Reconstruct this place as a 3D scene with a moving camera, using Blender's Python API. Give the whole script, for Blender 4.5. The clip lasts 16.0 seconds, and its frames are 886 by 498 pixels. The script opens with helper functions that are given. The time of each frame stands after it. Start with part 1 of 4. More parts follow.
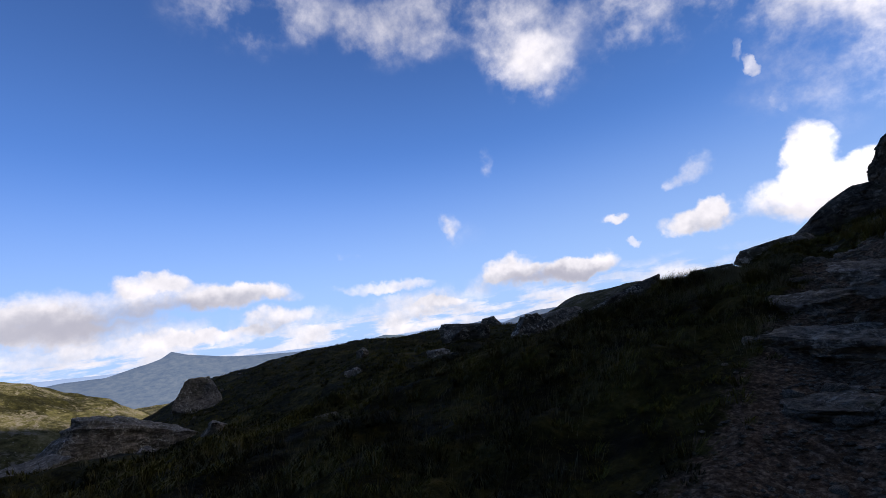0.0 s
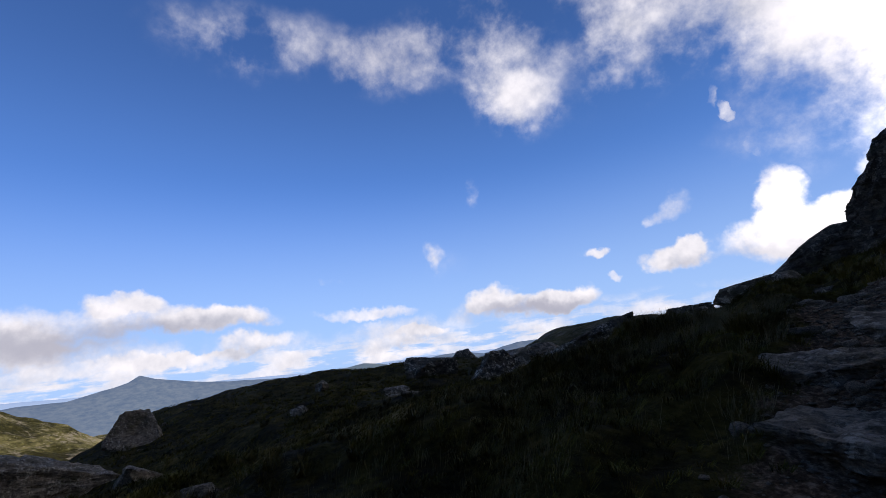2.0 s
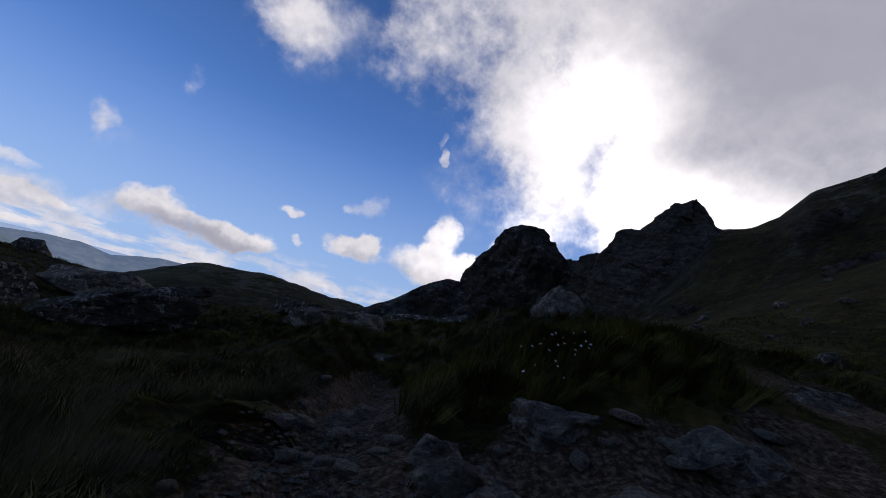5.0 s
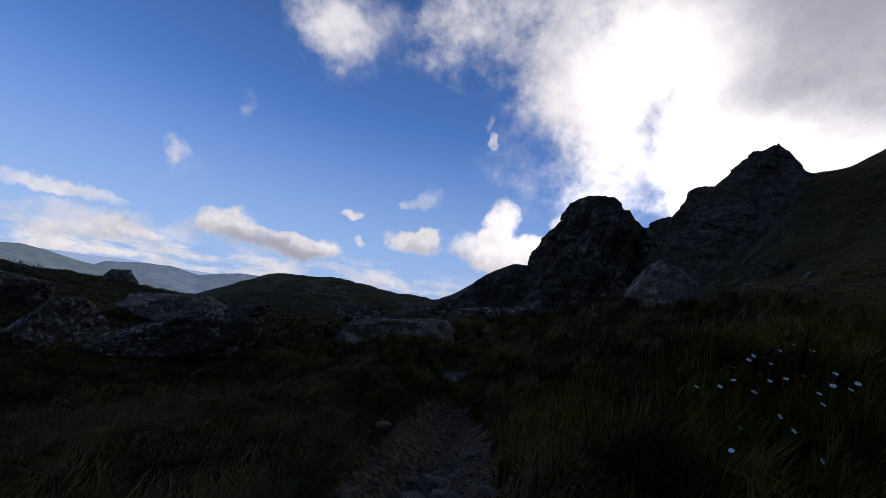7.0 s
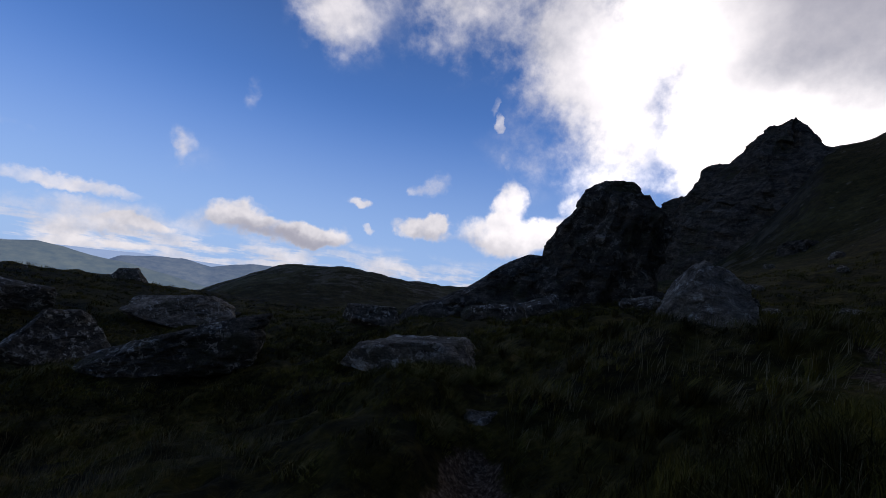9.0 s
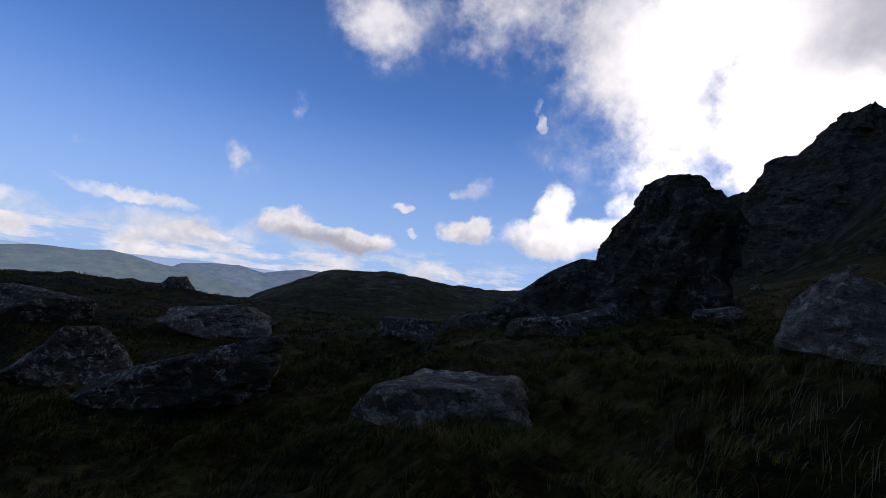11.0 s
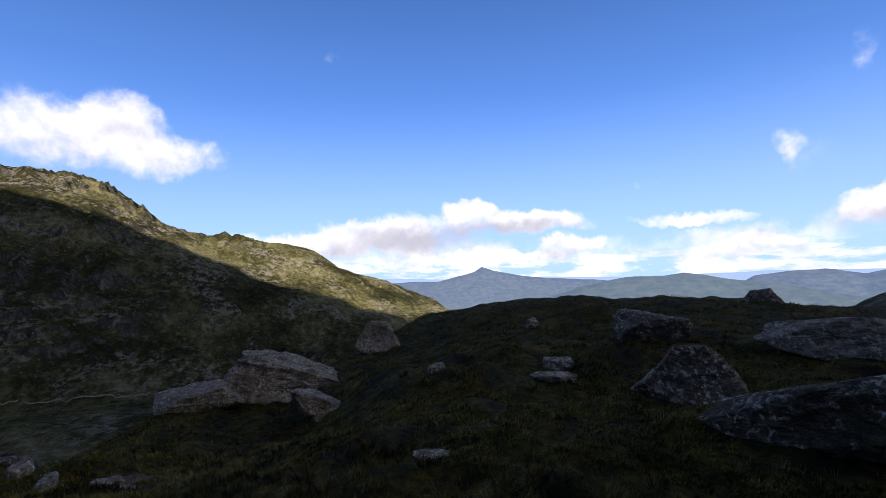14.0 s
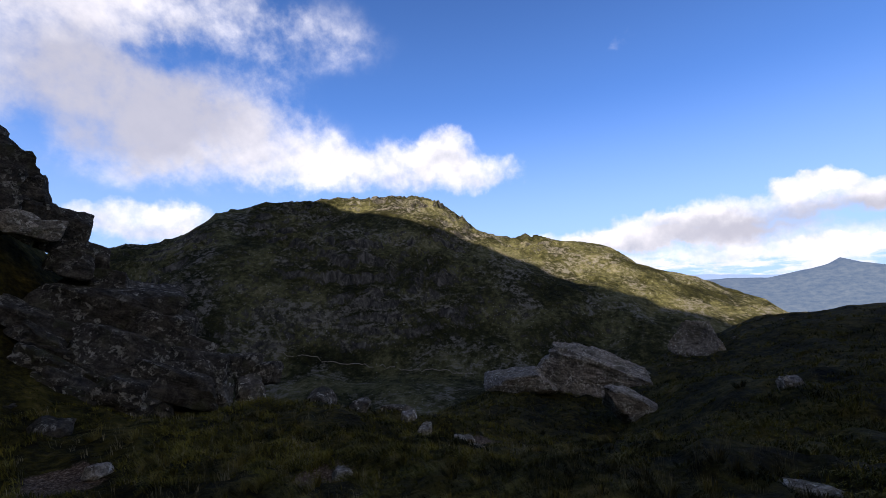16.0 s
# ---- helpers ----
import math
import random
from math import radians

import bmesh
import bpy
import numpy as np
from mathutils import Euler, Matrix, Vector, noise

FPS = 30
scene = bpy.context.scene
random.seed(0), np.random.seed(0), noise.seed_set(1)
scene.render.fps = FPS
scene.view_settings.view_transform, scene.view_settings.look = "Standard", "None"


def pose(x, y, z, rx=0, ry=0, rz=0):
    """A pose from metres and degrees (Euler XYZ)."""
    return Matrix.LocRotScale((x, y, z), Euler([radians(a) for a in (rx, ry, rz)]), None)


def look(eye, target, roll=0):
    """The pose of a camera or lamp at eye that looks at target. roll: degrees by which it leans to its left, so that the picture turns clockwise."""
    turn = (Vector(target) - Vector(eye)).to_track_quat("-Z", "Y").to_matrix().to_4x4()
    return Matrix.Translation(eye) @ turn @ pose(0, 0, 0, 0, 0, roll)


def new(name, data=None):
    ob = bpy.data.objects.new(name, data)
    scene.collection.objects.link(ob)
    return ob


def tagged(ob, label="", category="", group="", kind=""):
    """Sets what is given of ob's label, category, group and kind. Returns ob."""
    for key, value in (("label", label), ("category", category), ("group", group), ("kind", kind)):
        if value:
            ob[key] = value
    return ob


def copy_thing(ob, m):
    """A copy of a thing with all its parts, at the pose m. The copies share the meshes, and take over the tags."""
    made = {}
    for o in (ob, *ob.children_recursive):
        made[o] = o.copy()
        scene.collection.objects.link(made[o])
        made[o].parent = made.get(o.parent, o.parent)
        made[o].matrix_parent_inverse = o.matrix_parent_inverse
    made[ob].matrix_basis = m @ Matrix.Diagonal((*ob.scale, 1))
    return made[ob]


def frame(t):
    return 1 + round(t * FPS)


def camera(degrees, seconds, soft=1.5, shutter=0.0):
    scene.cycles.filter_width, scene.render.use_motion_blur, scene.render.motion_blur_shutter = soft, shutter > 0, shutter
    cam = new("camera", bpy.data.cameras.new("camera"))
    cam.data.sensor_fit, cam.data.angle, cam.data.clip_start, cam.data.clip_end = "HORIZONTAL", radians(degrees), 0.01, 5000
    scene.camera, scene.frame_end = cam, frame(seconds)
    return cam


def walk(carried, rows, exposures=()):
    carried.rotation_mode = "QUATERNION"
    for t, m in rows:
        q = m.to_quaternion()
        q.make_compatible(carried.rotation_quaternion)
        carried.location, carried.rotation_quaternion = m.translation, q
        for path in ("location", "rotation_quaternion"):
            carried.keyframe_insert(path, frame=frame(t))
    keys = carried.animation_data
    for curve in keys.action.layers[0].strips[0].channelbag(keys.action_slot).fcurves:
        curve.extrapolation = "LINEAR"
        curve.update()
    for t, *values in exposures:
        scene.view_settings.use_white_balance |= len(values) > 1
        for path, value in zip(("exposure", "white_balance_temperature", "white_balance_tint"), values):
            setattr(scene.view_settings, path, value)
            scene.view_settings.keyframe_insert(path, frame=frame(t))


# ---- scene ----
cam = camera(90.1, 16.0, soft=0.65, shutter=0.0)
PATH = [
    (0.0, pose(0.684, 0.070, 0.121, 99.67, 8.22, 37.31)),
    (0.5, pose(0.407, 0.547, 0.052, 102.15, 4.47, 44.84)),
    (1.0, pose(0.257, 1.012, 0.105, 102.73, 6.29, 44.29)),
    (1.5, pose(0.422, 1.579, 0.203, 102.65, 6.72, 40.68)),
    (2.0, pose(0.560, 1.972, 0.247, 103.05, 6.78, 34.87)),
    (2.5, pose(0.678, 2.593, 0.315, 104.97, 2.25, 21.85)),
    (3.0, pose(0.936, 3.334, 0.485, 105.35, -6.33, 3.20)),
    (5.5, pose(1.690, 6.455, 1.274, 99.99, -14.33, -8.23)),
    (6.0, pose(1.731, 6.839, 1.349, 100.00, -15.19, -5.48)),
    (6.5, pose(1.725, 7.220, 1.373, 98.66, -8.13, -0.57)),
    (7.0, pose(1.596, 7.484, 1.406, 97.19, -8.65, 0.67)),
    (7.5, pose(1.394, 7.611, 1.506, 94.52, -9.77, 0.39)),
    (8.0, pose(1.365, 7.711, 1.608, 95.13, -8.22, 1.03)),
    (10.5, pose(1.493, 9.728, 2.105, 95.11, -6.28, 3.03)),
    (11.0, pose(1.361, 10.016, 2.104, 94.91, -6.84, 7.71)),
    (11.5, pose(1.186, 10.325, 2.117, 94.71, -7.29, 17.40)),
    (12.0, pose(1.057, 10.602, 2.116, 94.56, -6.68, 28.63)),
    (12.5, pose(0.988, 10.528, 2.083, 94.56, -5.96, 37.15)),
    (13.0, pose(0.788, 10.452, 2.036, 93.83, -3.08, 47.39)),
    (13.5, pose(0.453, 10.504, 2.018, 93.50, -0.22, 60.05)),
    (14.0, pose(0.369, 10.620, 2.001, 93.78, 1.94, 73.51)),
    (14.5, pose(0.307, 10.581, 1.993, 94.29, 2.64, 83.88)),
    (15.0, pose(0.319, 10.480, 1.963, 94.67, 2.64, 94.06)),
    (15.5, pose(0.344, 10.355, 1.913, 94.58, 1.99, 102.05)),
    (16.0, pose(0.248, 10.197, 1.882, 94.80, 2.25, 110.50)),
]
EXPOSURE = [(0.0, 1.15, 6650, 15), (2.0, 1.1, 6650, 15), (3.0, 0.7, 6650, 15), (5.5, 0.82, 6650, 15), (7.5, 0.82, 6650, 15), (10.5, 0.85, 6650, 15), (11.5, 1.0, 6650, 15), (12.5, 1.18, 6650, 15), (14.0, 1.47, 6650, 15), (16.0, 1.43, 6650, 15)]
walk(cam, PATH, EXPOSURE)

# ---- sun, sky and clouds ----
SUN_AZ, SUN_EL = -104.0, 27.0     # degrees to the left of +Y, above the horizon


def toward(az, el):
    a, e = radians(az * 1.01), radians(el)
    return Vector((-math.sin(a) * math.cos(e), math.cos(a) * math.cos(e), math.sin(e)))


sun = new("sun", bpy.data.lights.new("sun", "SUN"))
sun.data.energy, sun.data.angle, sun.data.color = 5.0, radians(0.5), (1.0, 0.93, 0.82)
sun.matrix_world = look(toward(SUN_AZ, SUN_EL) * 1000, (0, 0, 0))

world = bpy.data.worlds.new("sky")
scene.world = world
world.use_nodes = True
wt = world.node_tree
wt.nodes.clear()


class Graph:
    """Short calls for node trees."""

    def __init__(self, tree):
        self.tree = tree

    def node(self, kind, inputs=None, **settings):
        n = self.tree.nodes.new(kind)
        for key, value in settings.items():
            setattr(n, key, value)
        for key, value in (inputs or {}).items():
            self.plug(n.inputs[key], value)
        return n

    def plug(self, socket, value):
        if isinstance(value, bpy.types.NodeSocket):
            self.tree.links.new(value, socket)
        else:
            socket.default_value = value

    def math(self, op, a, b=0.0, c=0.0, clamp=False):
        return self.node("ShaderNodeMath", {0: a, 1: b, 2: c}, operation=op, use_clamp=clamp).outputs[0]

    def vec(self, op, a, b=(0, 0, 0)):
        return self.node("ShaderNodeVectorMath", {0: a, 1: b}, operation=op).outputs[0]

    def scaled(self, a, k):
        return self.node("ShaderNodeVectorMath", {0: a, "Scale": k}, operation="SCALE").outputs[0]

    def noise(self, co, scale, detail=5.0, rough=0.55, lac=2.0, warp=0.0):
        return self.node("ShaderNodeTexNoise", {"Vector": co, "Scale": scale, "Detail": detail, "Roughness": rough,
                                                "Lacunarity": lac, "Distortion": warp})

    def span(self, v, a, b, c=0.0, d=1.0, smooth=True):
        return self.node("ShaderNodeMapRange", {0: v, 1: a, 2: b, 3: c, 4: d},
                         interpolation_type="SMOOTHSTEP" if smooth else "LINEAR").outputs[0]

    def mix(self, k, a, b, blend="MIX"):
        n = self.node("ShaderNodeMix", data_type="RGBA", blend_type=blend)
        self.plug(n.inputs[0], k), self.plug(n.inputs[6], a), self.plug(n.inputs[7], b)
        return n.outputs[2]


g = Graph(wt)
sky = g.node("ShaderNodeTexSky", sky_type="NISHITA", sun_disc=False, sun_elevation=radians(SUN_EL),
             sun_rotation=radians(-SUN_AZ), altitude=600.0, air_density=1.0, dust_density=0.3, ozone_density=2.5)
ray = g.node("ShaderNodeTexCoord").outputs["Generated"]
warp1 = g.noise(ray, 9.0, 4.0, 0.55).outputs["Color"]
warp2 = g.noise(ray, 34.0, 4.0, 0.6).outputs["Color"]
bent = g.vec("ADD", ray, g.scaled(g.vec("SUBTRACT", warp1, (0.5, 0.5, 0.5)), 0.075))
bent = g.vec("ADD", bent, g.scaled(g.vec("SUBTRACT", warp2, (0.5, 0.5, 0.5)), 0.03))
fluff = g.noise(ray, 15.0, 8.0, 0.57).outputs["Fac"]
broad = g.noise(ray, 8.5, 7.0, 0.6).outputs["Fac"]

cover, glare, under, dim, veil = "cover", "glare", "under", "dim", "veil"
sums = {}      # what the clouds add up to so far


def gather(kind, value):
    sums[kind] = g.math("ADD", sums[kind], value) if kind in sums else value


placed = [bent]


def field():
    """The bent directions; each score of clouds waits for those before it, to keep the node tree small in use."""
    if len(placed) % 20 == 0:
        done = g.math("MULTIPLY", sums[cover], 1e-9)
        if veil in sums:
            done = g.math("MULTIPLY_ADD", sums[veil], 1e-9, done)
        placed.append(g.vec("ADD", placed[-1], done))
    else:
        placed.append(placed[-1])
    return placed[-1]



def cloud(az, el, wide, high, thick=1.0, tilt=0.0, soft=0.55, into=cover):
    """One cloud's place in the sky: half its width and height in degrees, and how dense its middle is."""
    m = g.node("ShaderNodeMapping", {"Vector": field(), "Location": toward(az, el),
                                     "Rotation": (radians(el), radians(tilt), radians(az)),
                                     "Scale": (radians(wide) * 1.15, 0.8, radians(high) * 1.15)}, vector_type="TEXTURE")
    r = g.node("ShaderNodeVectorMath", {0: m.outputs[0]}, operation="LENGTH").outputs[1]
    body = g.span(r, 1.0 + soft * 0.3, 1.0 - soft, 0.0, thick)
    gather(into, body)
    if into == cover and high > 1.2:
        low = g.node("ShaderNodeSeparateXYZ", {0: m.outputs[0]}).outputs[2]
        gather(under, g.math("MULTIPLY", g.span(low, 0.25, -0.75), body))


# the long bank over the moor, and what drifts below it
cloud(69.5, 7.0, 13.0, 1.8, 0.9, -1), cloud(60, 6.7, 5.5, 1.4, 0.85, -1), cloud(69.2, 8.9, 3.6, 1.1, 0.95, -1), cloud(84, 5.4, 9, 1.9, 0.8), cloud(77, 4.6, 11, 0.8, 0.7)
cloud(73, 2.8, 12, 1.2, 0.85), cloud(57, 3.6, 4.6, 1.4, 1.0), cloud(63, 2.4, 6, 0.9, 0.8)
cloud(44.3, 5.9, 7.0, 0.9, 0.75, 1), cloud(39, 2.4, 6.8, 1.3, 0.9), cloud(36.5, 3.2, 3.0, 1.0, 0.7), cloud(47.6, 9.6, 2.2, 0.7, 0.36)
cloud(23.4, 4.5, 7.6, 1.7, 1.1, 1), cloud(27.6, 5.7, 3.4, 1.3, 1.0), cloud(19.0, 4.7, 4.0, 1.4, 0.9), cloud(25.8, 7.1, 2.2, 0.7, 0.5)
cloud(14.5, 9.3, 1.8, 0.8, 0.9), cloud(12.4, 6.2, 0.8, 0.6, 0.5)
cloud(5.4, 7.2, 3.4, 1.4, 1.1), cloud(3.4, 8.3, 1.5, 1.1, 1.0), cloud(-5.0, 7.6, 6.0, 2.4, 1.15), cloud(-5.5, 11.2, 2.2, 3.2, 1.1), cloud(-11.5, 8.4, 3.4, 2.2, 1.0)
cloud(4.4, 13.4, 1.5, 2.2, 0.52, 20, 0.9), cloud(6.4, 12.4, 1.6, 0.9, 0.4, 0, 0.9), cloud(34.0, 12.6, 2.0, 1.5, 0.58, 15, 0.9), cloud(34.4, 11.2, 1.0, 1.5, 0.45, 0, 0.9), cloud(28.8, 19.6, 1.1, 2.4, 0.36, 10, 0.9)
cloud(-1.6, 23.7, 0.6, 1.1, 0.5, 25), cloud(-2.5, 21.8, 0.6, 1.3, 0.52, -15), cloud(-4.6, 17, 0.6, 2.0, 0.32)
# thin cloud with soft edges, high up and along the horizon
cloud(38, 3.4, 13, 1.5, 0.7, 0, 0.95, veil), cloud(29, 4.6, 8, 1.6, 0.55, 0, 0.95, veil), cloud(62, 3.2, 14, 1.6, 0.7, 0, 0.95, veil), cloud(-8, 18, 8, 7, 0.3, 0, 0.95, veil), cloud(33, 11.5, 5, 2.5, 0.2, 0, 0.95, veil)
cloud(19.0, 28.2, 4.6, 3.6, 0.66, 0, 0.95, veil), cloud(22.0, 31.5, 4.0, 4.4, 0.55, 30, 0.95, veil), cloud(16.6, 32.5, 3.6, 4, 0.4, -20, 0.95, veil), cloud(20, 37, 5, 3, 0.38, 0, 0.95, veil), cloud(31, 37, 6, 4.4, 0.5, 0, 0.95, veil), cloud(39.5, 36, 4.6, 4.2, 0.46, 0, 0.95, veil), cloud(55, 38, 11, 4, 0.46, 0, 0.95, veil)
cloud(3.0, 33.5, 7.5, 6, 0.82, 0, 0.95, veil), cloud(4, 45, 18, 7, 0.7, 0, 0.95, veil), cloud(-9, 29.5, 6.5, 6.5, 1.0, 0, 0.95, veil), cloud(7, 27, 7, 3, 0.3, 0, 0.95, veil)
# the great bank in front of the sun
cloud(-37, 31, 17, 12, 1.35), cloud(-33, 18, 13, 6, 1.25), cloud(-17, 33, 10, 9, 1.2, 0, 0.95, veil), cloud(-18, 24, 7, 6, 0.95, 0, 0.95, veil), cloud(-60, 26, 24, 20, 1.3)
cloud(-40, 44, 34, 12, 1.2), cloud(-16, 12, 5, 2.4, 0.8), cloud(-17.5, 15.5, 5.5, 4.5, 0.6, 0, 0.95, veil), cloud(-20, 19.5, 6, 4.5, 0.9, 0, 0.95, veil)
cloud(-22.6, 16.2, 1.6, 1.8, -0.3, 0, 1.0)
# over the mountain across the valley
cloud(146, 23, 15, 9, 1.15, 0, 0.95, veil), cloud(136, 17.5, 13, 5.0, 1.05, -8, 0.95, veil), cloud(124, 15.2, 8, 3.0, 1.0, -4, 0.9, veil), cloud(124, 30, 9, 5, 0.35, 0, 0.95, veil), cloud(114, 15.4, 7, 3.2, 0.9, 0, 0.7), cloud(109, 17.4, 4, 2.6, 0.85, 0, 0.7), cloud(103.5, 14.2, 5, 2.4, 0.8, 0, 0.7)
cloud(118, 15.6, 8, 3.0, 0.8, 0, 0.95, veil), cloud(143, 8.2, 7, 2.4, 1.0), cloud(92, 4.5, 11, 1.5, 0.7), cloud(150, 33, 16, 6, 0.8, 0, 0.95, veil), cloud(86, 27, 1.4, 1.6, 0.25)
cloud(141, 25.8, 5.0, 1.8, -0.6, -8, 0.95, veil)
# the strongest light comes through the thin middle of the bank
cloud(-21, 30, 9, 9, 0.8, 0, 1.0, glare), cloud(-31, 18, 17, 7, 1.0, 0, 0.9, glare), cloud(-8, 10, 9, 5, 0.4, 0, 0.9, glare), cloud(-17, 13, 9, 4, 0.6, 0, 0.9, glare)

# the grey undersides and the thick of the banks
cloud(144, 19.5, 15, 7, 1.1, -4, 0.9, dim), cloud(150, 26, 12, 5, 0.4, 0, 0.9, dim), cloud(72, 5.4, 15, 1.7, 0.85, -2, 0.8, dim), cloud(24, 4.2, 7, 1.3, 0.4, 0, 0.8, dim), cloud(22, 4.0, 8, 1.0, 0.5, 0, 0.8, dim), cloud(-2, 6.3, 7, 1.3, 0.45, 0, 0.9, dim)
cloud(-46, 33, 17, 12, 0.75, 0, 0.9, dim), cloud(-36, 40, 22, 7, 0.5, 0, 0.9, dim), cloud(40, 36, 9, 5, 0.4, 0, 0.9, dim)


rise = g.node("ShaderNodeSeparateXYZ", {0: ray}).outputs[2]
dens = sums[cover]
# a low broken band all along the horizon
streak = g.noise(g.node("ShaderNodeMapping", {"Vector": ray, "Scale": (1, 1, 5)}).outputs[0], 8.0, 7.0, 0.6).outputs["Fac"]
band = g.math("MULTIPLY", g.span(rise, 0.10, 0.015), g.span(streak, 0.35, 0.56, 0.0, 0.95))
dens = g.math("MAXIMUM", dens, band)
ragged = g.math("ADD", g.math("MULTIPLY", g.math("SUBTRACT", fluff, 0.5), 0.8), g.math("MULTIPLY", g.math("SUBTRACT", broad, 0.5), 1.25))
wispy = g.noise(ray, 42.0, 6.0, 0.66).outputs["Fac"]
ragged = g.math("ADD", ragged, g.math("MULTIPLY", g.math("SUBTRACT", wispy, 0.5), 0.5))
alpha = g.span(g.math("ADD", dens, g.math("MULTIPLY", ragged, g.span(dens, 0.02, 0.35))), 0.12, 1.22)
thin = sums[veil]
loose = g.math("ADD", g.math("MULTIPLY", g.math("SUBTRACT", fluff, 0.5), 0.8), g.math("MULTIPLY", g.math("SUBTRACT", broad, 0.5), 2.7))
soft_edge = g.span(g.math("ADD", thin, g.math("MULTIPLY", loose, g.span(thin, 0.0, 0.4))), 0.05, 1.42, 0.0, 0.95)
alpha = g.math("MAXIMUM", alpha, soft_edge)
lit = g.noise(g.vec("ADD", ray, (0.0, 0.0, 0.02)), 15.0, 8.0, 0.57).outputs["Fac"]
relief = g.math("MULTIPLY", g.math("SUBTRACT", fluff, lit), 1.5)
shade = g.math("ADD", g.math("SUBTRACT", 0.8, g.math("MULTIPLY", sums[under], 0.42)), relief, clamp=True)
white = g.mix(shade, (4.0, 4.4, 5.4, 1), (9.2, 9.2, 9.6, 1))
glow = g.math("MINIMUM", sums[glare], 1.0)
white = g.mix(g.math("MINIMUM", sums[dim], 0.9), white, (4.0, 4.15, 5.0, 1))
white = g.mix(g.math("MULTIPLY", glow, g.span(broad, 0.3, 0.6, 0.65, 1.0)), white, (19.0, 18.6, 18.2, 1))
haze = g.span(rise, 0.40, -0.02, 0.0, 0.8)
blue = g.mix(0.6, g.mix(1.0, sky.outputs[0], (0.62, 0.86, 1.45, 1), "MULTIPLY"), g.mix(g.span(rise, 0.24, 0.66), (0.95, 2.75, 7.2, 1), (0.36, 1.14, 3.25, 1)))
air = g.mix(haze, blue, (4.0, 6.1, 9.6, 1))
full = g.mix(alpha, air, white)
back = g.node("ShaderNodeBackground", {"Color": full, "Strength": 0.05})
wout = g.node("ShaderNodeOutputWorld", {"Surface": back.outputs[0]})

# ---- materials ----
def material(name, rough=0.9, bump=0.0):
    m = bpy.data.materials.new(name)
    m.use_nodes = True
    gr = Graph(m.node_tree)
    b = m.node_tree.nodes["Principled BSDF"]
    b.inputs["Roughness"].default_value = rough
    b.inputs["Specular IOR Level"].default_value = 0.05
    return m, gr, b


def ramp(gr, fac, stops):
    n = gr.node("ShaderNodeValToRGB", {0: fac})
    e = n.color_ramp.elements
    while len(e) < len(stops):
        e.new(0.5)
    for k, (at, c) in zip(e, stops):
        k.position, k.color = at, (*c, 1)
    return n.outputs[0]


def bumped(gr, b, height, strength, dist):
    gr.plug(b.inputs["Normal"], gr.node("ShaderNodeBump", {"Height": height, "Strength": strength, "Distance": dist}).outputs[0])


